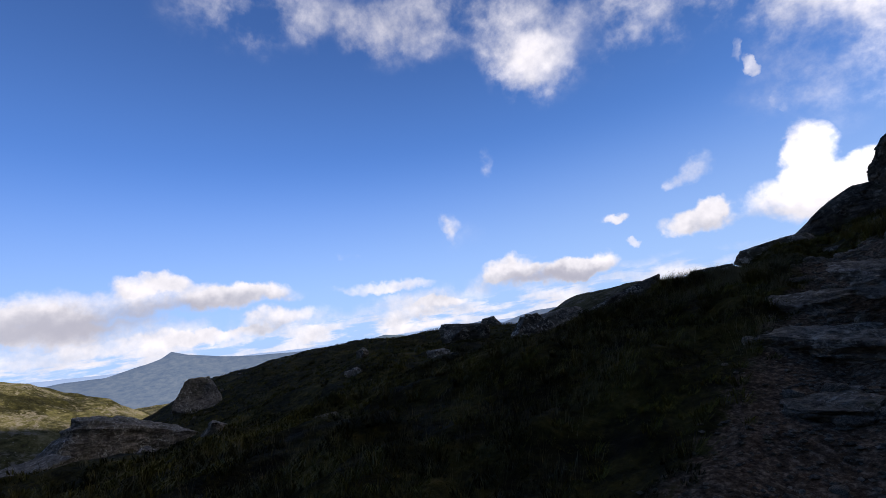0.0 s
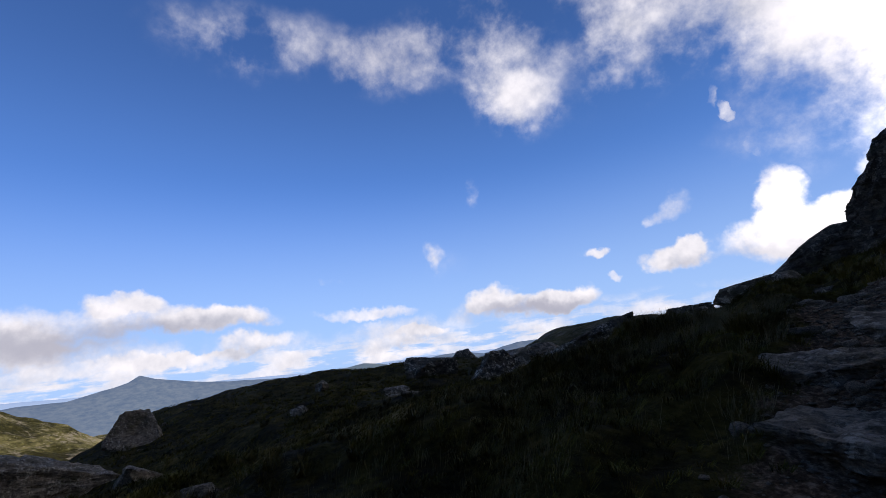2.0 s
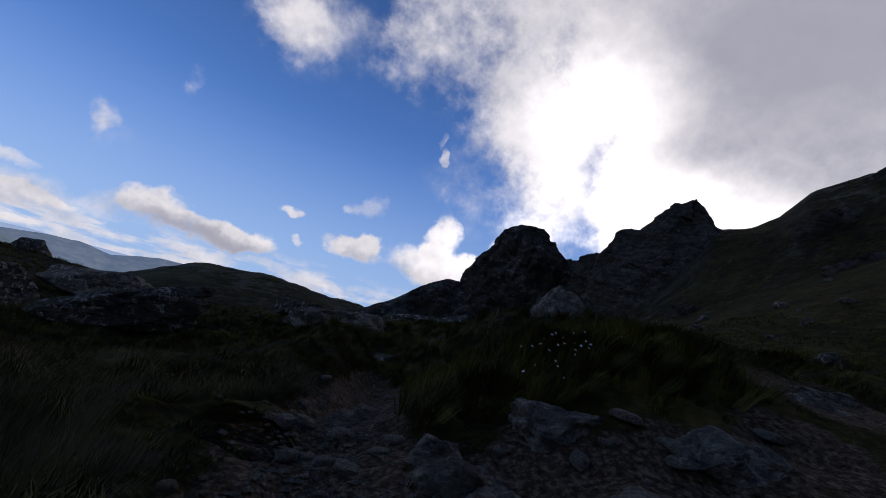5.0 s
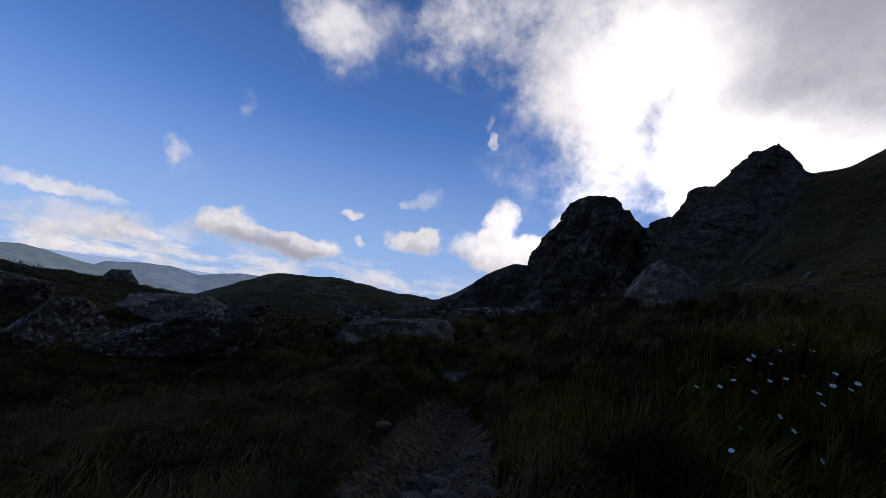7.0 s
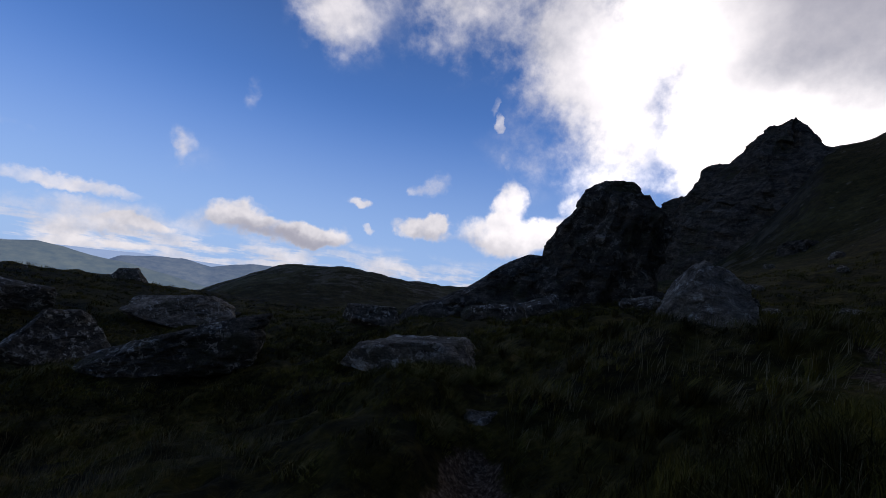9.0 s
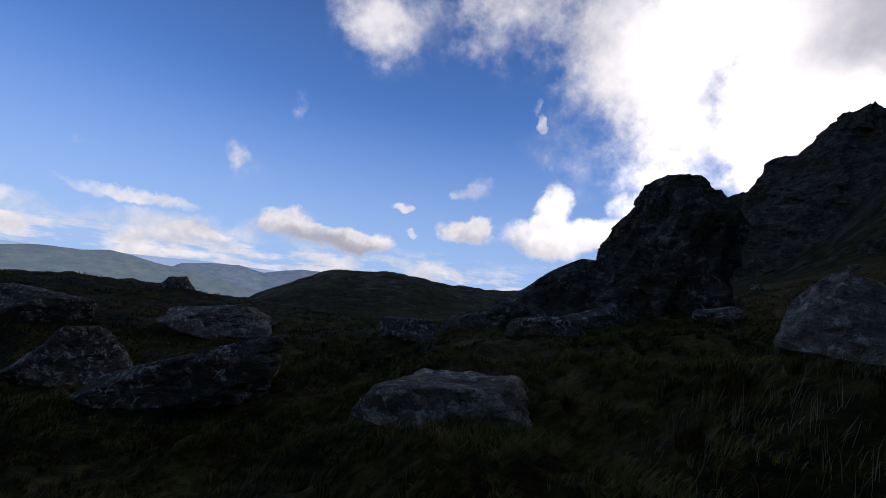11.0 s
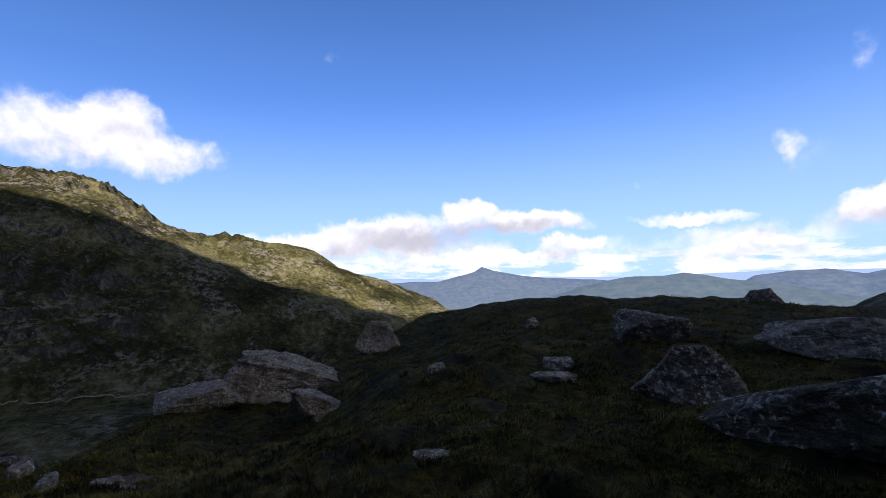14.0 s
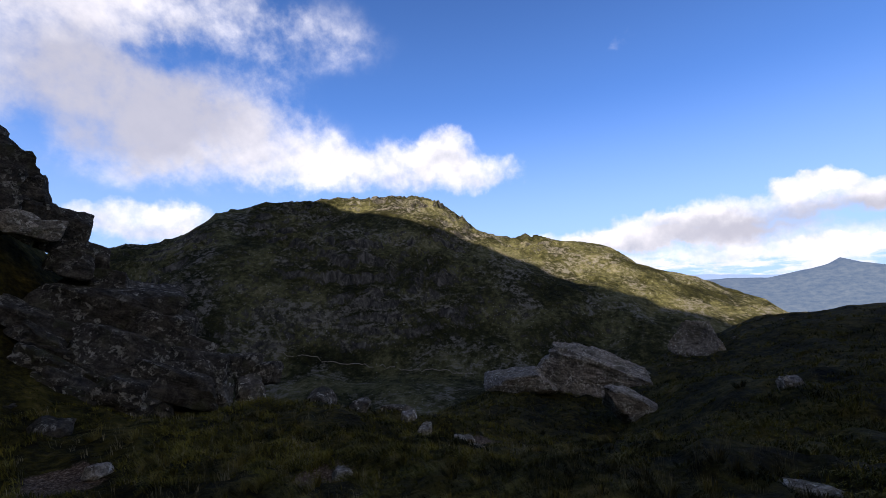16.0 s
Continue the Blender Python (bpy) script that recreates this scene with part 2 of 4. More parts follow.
def rock_material(name, tone=1.0, lichen=0.5, scale=1.0):
    m, gr, b = material(name, 0.9)
    co = gr.node("ShaderNodeTexCoord").outputs["Object"]
    seed = gr.node("ShaderNodeObjectInfo").outputs["Random"]
    co = gr.vec("ADD", co, gr.scaled((7.0, 3.0, 5.0), gr.math("MULTIPLY", seed, 9.0)))
    big = gr.noise(co, 0.9 * scale, 6, 0.6).outputs["Fac"]
    mid = gr.noise(co, 4.5 * scale, 8, 0.68, warp=0.6).outputs["Fac"]
    fine = gr.noise(co, 26.0 * scale, 6, 0.7).outputs["Fac"]
    flat = gr.node("ShaderNodeMapping", {"Vector": co, "Scale": (0.8, 0.8, 3.0), "Rotation": (0.4, 0.25, 0)}).outputs[0]
    band = gr.noise(flat, 2.6 * scale, 7, 0.66, warp=0.8).outputs["Fac"]
    mixed = gr.math("ADD", gr.math("ADD", gr.math("MULTIPLY", band, 0.3), gr.math("MULTIPLY", mid, 0.45)), gr.math("MULTIPLY", fine, 0.25))
    c = ramp(gr, mixed, [(0.37, (0.032 * tone, 0.025 * tone, 0.017 * tone)), (0.49, (0.135 * tone, 0.112 * tone, 0.082 * tone)), (0.62, (0.36 * tone, 0.30 * tone, 0.22 * tone))])
    crust = gr.noise(co, 7.5 * scale, 9, 0.74, warp=0.4).outputs["Fac"]
    where = gr.span(gr.noise(co, 1.6 * scale, 4).outputs["Fac"], 0.42, 0.58)
    c = gr.mix(gr.math("MULTIPLY", gr.math("MULTIPLY", gr.span(crust, 0.52, 0.585), where), lichen), c, (0.58, 0.53, 0.42, 1))
    spot = gr.node("ShaderNodeTexVoronoi", {"Vector": gr.vec("ADD", co, gr.scaled(gr.noise(co, 9.0 * scale, 3, 0.7).outputs["Color"], 0.12 / scale)), "Scale": 5.5 * scale})
    size = gr.node("ShaderNodeSeparateColor", {0: spot.outputs["Color"]}).outputs[1]
    spots = gr.span(gr.math("SUBTRACT", spot.outputs["Distance"], gr.math("MULTIPLY", gr.math("POWER", size, 7.0), 0.4)), 0.05, -0.05)
    c = gr.mix(gr.math("MULTIPLY", gr.math("MULTIPLY", spots, gr.span(fine, 0.36, 0.56)), 0.75 * lichen), c, (0.62, 0.57, 0.46, 1))
    moss = gr.math("MULTIPLY", gr.span(big, 0.52, 0.66), gr.span(mid, 0.4, 0.56))
    c = gr.mix(gr.math("MULTIPLY", moss, 0.7), c, (0.042, 0.042, 0.014, 1))
    gr.plug(b.inputs["Base Color"], c)
    h = gr.math("ADD", gr.math("ADD", gr.math("MULTIPLY", band, 1.0), gr.math("MULTIPLY", mid, 1.2)), gr.math("MULTIPLY", fine, 0.25))
    bumped(gr, b, h, 1.0, 0.16 / scale)
    return m


def turf_material():
    """Moor grass with bare earth where the attribute 'worn' says so, and scattered rock on the far slopes."""
    m, gr, b = material("moor_turf", 0.95)
    co = gr.node("ShaderNodeTexCoord").outputs["Object"]
    a = gr.noise(co, 0.35, 5, 0.6).outputs["Fac"]
    f = gr.noise(co, 5.0, 8, 0.7).outputs["Fac"]
    clump = gr.noise(co, 1.1, 4, 0.6).outputs["Fac"]
    a = gr.math("ADD", gr.math("MULTIPLY", a, 0.5), gr.math("MULTIPLY", clump, 0.5))
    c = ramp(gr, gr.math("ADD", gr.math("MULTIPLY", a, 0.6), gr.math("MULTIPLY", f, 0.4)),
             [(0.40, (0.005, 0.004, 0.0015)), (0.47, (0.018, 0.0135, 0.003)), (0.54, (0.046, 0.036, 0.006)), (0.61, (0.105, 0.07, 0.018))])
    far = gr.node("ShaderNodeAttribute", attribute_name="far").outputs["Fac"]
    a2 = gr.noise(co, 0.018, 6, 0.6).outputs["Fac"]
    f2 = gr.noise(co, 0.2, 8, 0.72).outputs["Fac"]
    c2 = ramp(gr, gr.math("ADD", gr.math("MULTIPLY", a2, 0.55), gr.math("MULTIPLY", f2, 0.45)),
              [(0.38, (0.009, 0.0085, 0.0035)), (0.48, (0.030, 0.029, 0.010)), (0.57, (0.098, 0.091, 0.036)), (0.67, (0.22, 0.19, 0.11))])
    bent = gr.vec("ADD", co, gr.scaled(gr.noise(co, 0.5, 5, 0.7).outputs["Color"], 2.0))
    cell = gr.node("ShaderNodeTexVoronoi", {"Vector": bent, "Scale": 0.5})
    sized = gr.node("ShaderNodeSeparateColor", {0: cell.outputs["Color"]}).outputs[0]
    stones = gr.math("DIVIDE", cell.outputs["Distance"], gr.math("ADD", gr.math("MULTIPLY", gr.math("POWER", sized, 3.0), 1.0), 0.06))
    steep = gr.node("ShaderNodeSeparateXYZ", {0: gr.node("ShaderNodeNewGeometry").outputs["Normal"]}).outputs[2]
    seam = gr.noise(gr.node("ShaderNodeMapping", {"Vector": co, "Scale": (1, 1, 0.35)}).outputs[0], 0.16, 8, 0.75, warp=0.6).outputs["Fac"]
    rock = ramp(gr, seam, [(0.36, (0.014, 0.013, 0.011)), (0.5, (0.052, 0.047, 0.038)), (0.66, (0.15, 0.135, 0.11))])
    bare = gr.span(gr.math("ADD", steep, gr.math("MULTIPLY", gr.math("SUBTRACT", f2, 0.5), 0.8)), 0.72, 0.58)
    craggy = gr.math("MULTIPLY", gr.span(gr.noise(co, 0.022, 9, 0.74, warp=0.5).outputs["Fac"], 0.5, 0.58), gr.span(f2, 0.46, 0.58))
    c2 = gr.mix(gr.math("MULTIPLY", craggy, 0.85), c2, (0.17, 0.152, 0.125, 1))
    c2 = gr.mix(bare, c2, rock)
    c2 = gr.mix(gr.math("MULTIPLY", gr.span(stones, 0.34, 0.24), gr.span(a2, 0.42, 0.55, 0.15, 0.7)), c2, (0.27, 0.25, 0.2, 1))
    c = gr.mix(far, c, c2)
    worn = gr.node("ShaderNodeAttribute", attribute_name="worn").outputs["Fac"]
    g1 = gr.noise(co, 3.0, 8, 0.7).outputs["Fac"]
    g2 = gr.noise(co, 22.0, 6, 0.7).outputs["Fac"]
    earth = ramp(gr, g2, [(0.33, (0.022, 0.012, 0.006)), (0.5, (0.085, 0.052, 0.029)), (0.66, (0.23, 0.165, 0.11))])
    k = gr.span(gr.math("ADD", worn, gr.math("MULTIPLY", gr.math("SUBTRACT", g1, 0.5), 1.1)), 0.42, 0.62)
    c = gr.mix(k, c, earth)
    gr.plug(b.inputs["Base Color"], c)
    h = gr.math("ADD", gr.math("ADD", gr.math("MULTIPLY", f, 0.10), gr.math("MULTIPLY", clump, 0.45)), gr.math("MULTIPLY", gr.math("MULTIPLY", gr.math("ADD", f2, gr.math("MULTIPLY", seam, 0.8)), far), 5.0))
    bumped(gr, b, h, 0.9, 1.0)
    return m


def grass_material(name, lo, hi):
    m, gr, b = material(name, 0.8)
    r = gr.node("ShaderNodeNewGeometry").outputs["Random Per Island"]
    co = gr.node("ShaderNodeTexCoord").outputs["Object"]
    patch = gr.math("ADD", gr.math("MULTIPLY", gr.noise(co, 0.4, 3).outputs["Fac"], 0.6), gr.math("MULTIPLY", gr.noise(co, 1.9, 3).outputs["Fac"], 0.6))
    k = gr.math("ADD", gr.math("MULTIPLY", r, 0.32), gr.span(patch, 0.42, 0.78, 0.0, 0.75))
    gr.plug(b.inputs["Base Color"], gr.mix(gr.span(k, 0.1, 0.95), (*lo, 1), (*hi, 1)))
    return m


def hazy_hill_material(name, dark, pale, air, veil):
    """Hills kilometres off: their own colour, plus the air's haze painted in as emission."""
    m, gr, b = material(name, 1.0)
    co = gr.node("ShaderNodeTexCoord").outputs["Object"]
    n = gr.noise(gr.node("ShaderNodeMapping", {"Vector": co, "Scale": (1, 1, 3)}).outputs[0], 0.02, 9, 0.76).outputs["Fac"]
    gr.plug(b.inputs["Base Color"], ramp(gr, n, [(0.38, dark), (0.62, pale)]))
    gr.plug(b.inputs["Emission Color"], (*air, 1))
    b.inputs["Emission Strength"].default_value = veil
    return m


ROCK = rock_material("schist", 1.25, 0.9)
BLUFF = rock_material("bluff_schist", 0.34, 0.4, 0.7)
ROCK_DARK = rock_material("weathered_schist", 0.62, 0.9, 0.9)
# crag and tower tones are lowered: their backlit darkness is put into the colour
CRAG = rock_material("crag_rock", 0.5, 0.12, 0.12)
TOWER = rock_material("tower_rock", 0.5, 0.35, 0.4)
PEBBLE = rock_material("pale_path_stone", 1.5, 0.3, 4.0)
STONE = rock_material("path_stone", 0.75, 0.2, 3.0)
SLAB = rock_material("path_bedrock", 1.15, 0.5, 1.6)
TURF = turf_material()
GRASS = grass_material("moor_grass", (0.011, 0.010, 0.002), (0.14, 0.116, 0.02))
TUSSOCK = grass_material("tussock_grass", (0.015, 0.012, 0.003), (0.14, 0.11, 0.028))
STRAW = grass_material("dry_grass", (0.10, 0.085, 0.04), (0.24, 0.20, 0.11))

# ---- the lie of the land ----
BEARING = 1.01
OX, OY = 1.0, 9.0      # middle of the moor shelf, from which bearings are taken


def cyc(az, knots):
    """A value that runs smoothly round the compass: knots of (bearing, value)."""
    ks = sorted(knots)
    az = np.asarray(az) / BEARING
    xs = np.array([ks[-1][0] - 360] + [k[0] for k in ks] + [ks[0][0] + 360], float)
    ys = np.array([ks[-1][1]] + [k[1] for k in ks] + [ks[0][1]], float)
    return np.interp(az, xs, ys)


# heights of the ground on rings round the middle, by bearing
RINGS = [
    (0.0, [(0, 0.32)]),
    (3.2, [(6, 0.4), (-3, 0.35), (-14, 0.14), (-30, 0.55), (-60, 1.0), (-110, 0.7), (-150, 0.1), (180, -0.45), (140, -0.5), (100, -0.25), (60, -0.1), (25, 0.05)]),
    (7.0, [(180, -1.1), (-155, -0.9), (-125, 0.2), (-100, 1.4), (-60, 1.9), (-35, 1.7), (-20, 1.1), (-8, 0.75), (1, 0.75), (6, 0.4), (11, -0.2), (30, -0.75), (60, -0.9), (95, -1.1), (130, -1.1), (160, -1.25)]),
    (11.0, [(180, -1.55), (-150, -0.5), (-100, 2.0), (-60, 2.3), (-35, 2.0), (-18, 1.25), (-6, 0.8), (0, 0.6), (10, -0.15), (30, -0.75), (60, -1.1), (80, -1.6), (90, -2.0), (105, -1.7), (120, -1.3), (138, -1.2), (146, -1.1), (153, -1.0), (160, -1.4), (170, -2.0)]),
    (15.0, [(180, -2.4), (-150, -0.5), (-100, 2.3), (-54, 2.5), (-35, 2.3), (-18, 1.3), (-5, 0.6), (3, 0.2), (15, -0.35), (30, -0.95), (45, -1.4), (60, -1.5), (75, -2.2), (90, -3.35), (105, -2.5), (120, -1.6), (130, -1.5), (137, -1.4), (141.5, -1.1), (145, -0.5), (148, 0.3), (152, 1.2), (156, 1.8), (165, 0.5), (172, -2.0)]),
    (20.0, [(180, -2.2), (-150, 0), (-100, 3.5), (-54, 3.5), (-35, 2.9), (-18, 1.7), (-3, 0.55), (8, -0.3), (15, -0.6), (30, -1.2), (45, -1.5), (60, -1.55), (75, -2.4), (86, -4.7), (100, -3.6), (110, -3.8), (122, -3.6), (131, -2.6), (137, -0.9), (141.5, 0.7), (146.5, 3.0), (149, 4.3), (152, 5.9), (155, 7.2), (162, 7.5), (171, 1.5)]),
    (28.0, [(180, -2.0), (-130, 4.0), (-90, 6), (-54, 5.2), (-35, 4.2), (-18, 2.2), (-4, 0.2), (12, -0.6), (30, -1.4), (45, -1.4), (60, -1.6), (75, -2.7), (88, -4.4), (100, -4.3), (110, -6.6), (122, -7.2), (133, -5.5), (141, -1.5), (147, 3.0), (152, 6.5), (157, 9), (168, 5.0)]),
    (48.0, [(180, 3), (-130, 12), (-90, 14), (-54, 12.5), (-38, 7.6), (-24, 4.2), (-10, 1.6), (0, -1.2), (12, -2.4), (30, -1.4), (42, -0.55), (55, -0.35), (66, -0.75), (74, -1.8), (80, -4.4), (90, -9.0), (105, -15), (125, -15), (140, -8), (152, 7), (168, 12)]),
    (90.0, [(180, 14), (-120, 40), (-80, 42), (-54, 31), (-38, 16), (-30, 10.5), (-24, 7), (-10, 1.5), (0, -4.0), (15, -5.5), (30, -8), (45, -8), (60, -9), (74, -12), (90, -24), (110, -34), (130, -34), (145, -20), (158, 8)]),
    (170.0, [(180, 40), (-120, 80), (-80, 85), (-56, 79), (-50.6, 75), (-48, 72.5), (-46.2, 71), (-43.5, 62), (-41, 58), (-38, 57), (-35.5, 46), (-32, 30), (-28, 19), (-22, 13), (-15, 9), (-8, 6.5), (-4, 4.4), (1, 2.2), (5, 3.2), (9, 4.4), (14, 5.2), (20, 3.0), (25, -1.5), (28.6, -7), (40, -26), (60, -34), (75, -40), (90, -54), (110, -62), (130, -60), (150, -20)]),
    (320.0, [(180, 60), (-120, 90), (-80, 90), (-50, 55), (-30, 25), (-10, 0), (10, -18), (30, -48), (60, -72), (75, -72), (90, -70), (110, -66), (130, -60), (150, -30)]),
    (460.0, [(180, 60), (-120, 80), (-60, 40), (-20, -10), (10, -50), (30, -80), (60, -90), (74, -48), (82, -24), (88, -6), (96, 4), (105, 22), (113, 48), (122, 54), (135, 44), (148, 12)]),
    (620.0, [(180, 60), (-120, 70), (-60, 20), (-20, -40), (30, -120), (62, -120), (70, -62), (73.4, -34), (82, 1), (86, 19), (88.5, 39), (93, 53), (97.5, 57), (101.3, 55), (104.8, 70), (106.6, 87), (109.8, 110), (115.5, 126), (122.5, 128), (126, 119), (132, 109), (136, 97), (139.4, 77), (142.6, 63), (146, 54), (156, 40)]),
    (900.0, [(180, 40), (-60, -60), (0, -140), (60, -170), (80, -120), (100, -30), (120, 40), (150, 10)]),
    (1600.0, [(180, -60), (0, -210), (90, -190)]),
    (4700.0, [(0, -270)]),
]
RR = np.array([r for r, _ in RINGS])
KNEE = 0.8


def spline(x, xs, ys):
    """Monotone cubic through rows of ys at xs, evaluated at x for each column."""
    h = np.diff(xs)
    d = np.diff(ys, axis=0) / h[:, None]
    m = np.zeros_like(ys)
    same = d[1:] * d[:-1] > 0
    w1, w2 = (2 * h[1:] + h[:-1])[:, None], (h[1:] + 2 * h[:-1])[:, None]
    with np.errstate(divide="ignore", invalid="ignore"):
        m[1:-1] = np.where(same, (w1 + w2) / (w1 / d[:-1] + w2 / d[1:]), 0)
    i = np.clip(np.searchsorted(xs, x) - 1, 0, len(xs) - 2)
    t = (x - xs[i]) / h[i]
    c = np.arange(ys.shape[1])
    return ((1 + 2 * t) * (1 - t) ** 2 * ys[i, c] + t * (1 - t) ** 2 * h[i] * m[i, c]
            + t * t * (3 - 2 * t) * ys[i + 1, c] + t * t * (t - 1) * h[i] * m[i + 1, c])


def lattice(n, seed):
    return np.random.RandomState(seed).rand(n, n)


def value_noise(x, y, seed, cells=64):
    q = lattice(cells, seed)
    xi, yi = np.floor(x).astype(int), np.floor(y).astype(int)
    fx, fy = x - xi, y - yi
    fx, fy = fx * fx * (3 - 2 * fx), fy * fy * (3 - 2 * fy)
    a, b = q[xi % cells, yi % cells], q[(xi + 1) % cells, yi % cells]
    c, d = q[xi % cells, (yi + 1) % cells], q[(xi + 1) % cells, (yi + 1) % cells]
    return (a + (b - a) * fx) * (1 - fy) + (c + (d - c) * fx) * fy - 0.5


def fbm(x, y, octaves, seed):
    out, k = 0, 1.0
    for o in range(octaves):
        out = out + k * value_noise(x * 2 ** o + 17.3 * o, y * 2 ** o - 9.1 * o, seed + o)
        k *= 0.55
    return out


# the trodden path: its middle line and half its width
TRACK = [(-3.5, -6.0, 0.6), (-0.6, -1.5, 0.6), (0.4, 2.4, 0.7), (1.1, 5.0, 0.62), (1.5, 7.4, 0.5), (1.5, 9.4, 0.42), (1.65, 11.2, 0.38), (1.75, 12.7, 0.2)]
# bare patches off the path: x, y, radius
BARE = [(3.0, 5.9, 0.65), (3.8, 7.1, 0.45), (2.7, 8.2, 0.6), (3.5, 8.1, 0.55), (4.4, 8.6, 0.4), (5.3, 10.9, 0.5), (5.7, 9.8, 0.7), (-6.4, 5.4, 0.42), (-4.9, 1.0, 0.55), (-11.6, 6.6, 0.7), (-10.2, 6.9, 0.4), (5.0, 11.6, 0.5)]


def track_distance(x, y):
    best = np.full(np.shape(x), 1e9)
    for (ax, ay, aw), (bx, by, bw) in zip(TRACK, TRACK[1:]):
        t = np.clip(((x - ax) * (bx - ax) + (y - ay) * (by - ay)) / ((bx - ax) ** 2 + (by - ay) ** 2), 0, 1)
        best = np.minimum(best, np.hypot(x - ax - t * (bx - ax), y - ay - t * (by - ay)) / (aw + t * (bw - aw)))
    for cx, cy, cr in BARE:
        best = np.minimum(best, np.hypot(x - cx, y - cy) / cr)
    return best


def land(x, y):
    """Height of the ground at x, y (arrays)."""
    x, y = np.atleast_1d(np.asarray(x, float)), np.atleast_1d(np.asarray(y, float))
    r = np.hypot(x - OX, y - OY)
    az = np.degrees(np.arctan2(-(x - OX), y - OY))
    ys = np.array([cyc(az, k) for _, k in RINGS])
    xs = np.log(RR + 4.0)
    z = spline(np.log(r + 4.0), xs, ys)
    near = np.clip((r - 2.0) / 10.0, 0, 1)
    far = np.clip((r - 60) / 300, 0, 1)
    td = track_distance(x, y)
    hummock = 0.10 + 0.25 * near
    z = z + hummock * fbm(x / 2.6, y / 2.6, 4, 11) * np.clip(td - 0.6, 0.15, 1)
    z = z + near * 0.5 * fbm(x / 9.0, y / 9.0, 3, 31)
    z = z + 0.34 * np.clip(fbm(x / 0.9, y / 0.9, 3, 41), -0.25, 1) * np.clip(td - 0.8, 0, 1) * np.clip(1.5 - r / 60, 0, 1)
    z = z + far * (13.0 * fbm(x / 95.0, y / 95.0, 5, 51) + 6.0 * np.abs(fbm(x / 30.0, y / 30.0, 5, 71)))
    hill = np.clip((r - 340) / 70, 0, 1) * np.clip((720 - r) / 60, 0, 1) * np.clip((az - 78) / 14, 0, 1) * np.clip((158 - az) / 12, 0, 1)
    step = 15.0 + 5.0 * fbm(x / 110.0, y / 110.0, 2, 63)
    q = z / step + 2.6 * fbm(x / 70.0, y / 70.0, 4, 61)
    part = q - np.floor(q)
    cliffs = np.clip(5.0 * fbm(x / 75.0, y / 75.0, 4, 67) - 0.1, 0, 1)
    z = z + hill * cliffs * step * (np.clip((part - 0.62) / 0.2, 0, 1) - part) * 0.6
    z = z + hill * 5.0 * np.abs(fbm(x / 14.0, y / 14.0, 4, 69)) * (0.35 + cliffs)
    z = z - 0.16 * np.exp(-(td / 1.0) ** 2) + 0.06 * fbm(x / 0.35, y / 0.35, 3, 91) * np.exp(-(td / 1.3) ** 4)
    z = z + 0.34 * np.exp(-((x - 3.3) / 0.9) ** 2 - ((y - 9.6) / 1.1) ** 2)     # the bank beside the path
    z = z + 0.5 * np.exp(-((x - 4.7) / 1.5) ** 2 - ((y - 10.6) / 2.3) ** 2) + 0.32 * np.exp(-((x - 4.1) / 1.3) ** 2 - ((y - 13.3) / 1.2) ** 2)
    z = z + 0.17 * np.exp(-((x - 0.4) / 1.5) ** 2 - ((y - 14.0) / 0.6) ** 2)      # the rise before the flat boulder
    return z


def ground_at(x, y):
    return float(land(x, y)[0])


def mesh_object(name, verts, faces, mat, parent=None, smooth=True):
    me = bpy.data.meshes.new(name)
    me.from_pydata([tuple(v) for v in verts], [], faces)
    me.materials.append(mat)
    if smooth:
        me.polygons.foreach_set("use_smooth", np.ones(len(me.polygons), bool))
    me.update()
    ob = new(name, me)
    if parent:
        ob.parent = parent
    return ob


def make_ground():
    spokes = 720
    r = np.concatenate([[0.0], np.geomspace(0.35, 360, 200), np.linspace(362.5, 690, 130), np.geomspace(705, 4700, 50)])
    rings = len(r) - 1
    a = np.linspace(0, 2 * np.pi, spokes, endpoint=False)
    rr, aa = np.meshgrid(r, a, indexing="ij")
    x, y = (OX - rr * np.sin(aa)).ravel(), (OY + rr * np.cos(aa)).ravel()
    z = land(x, y)
    i, j = np.meshgrid(np.arange(rings), np.arange(spokes), indexing="ij")
    k = (j + 1) % spokes
    quads = np.stack([i * spokes + j, i * spokes + k, (i + 1) * spokes + k, (i + 1) * spokes + j], -1).reshape(-1, 4)
    quads = quads[spokes:]
    cap = [tuple(spokes + q for q in range(spokes))]
    me = bpy.data.meshes.new("ground")
    me.from_pydata(np.stack([x, y, z], 1).tolist(), [], quads.tolist() + cap)
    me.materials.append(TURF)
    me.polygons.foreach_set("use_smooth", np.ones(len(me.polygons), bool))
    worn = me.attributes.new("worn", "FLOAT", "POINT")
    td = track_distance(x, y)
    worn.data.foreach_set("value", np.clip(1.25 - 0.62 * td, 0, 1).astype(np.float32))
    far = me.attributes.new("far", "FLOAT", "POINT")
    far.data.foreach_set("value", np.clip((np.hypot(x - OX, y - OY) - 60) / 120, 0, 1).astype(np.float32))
    me.update()
    return tagged(new("ground", me), "rough moorland of tussock grass with scattered stones", "ground", kind="structure")


make_ground()


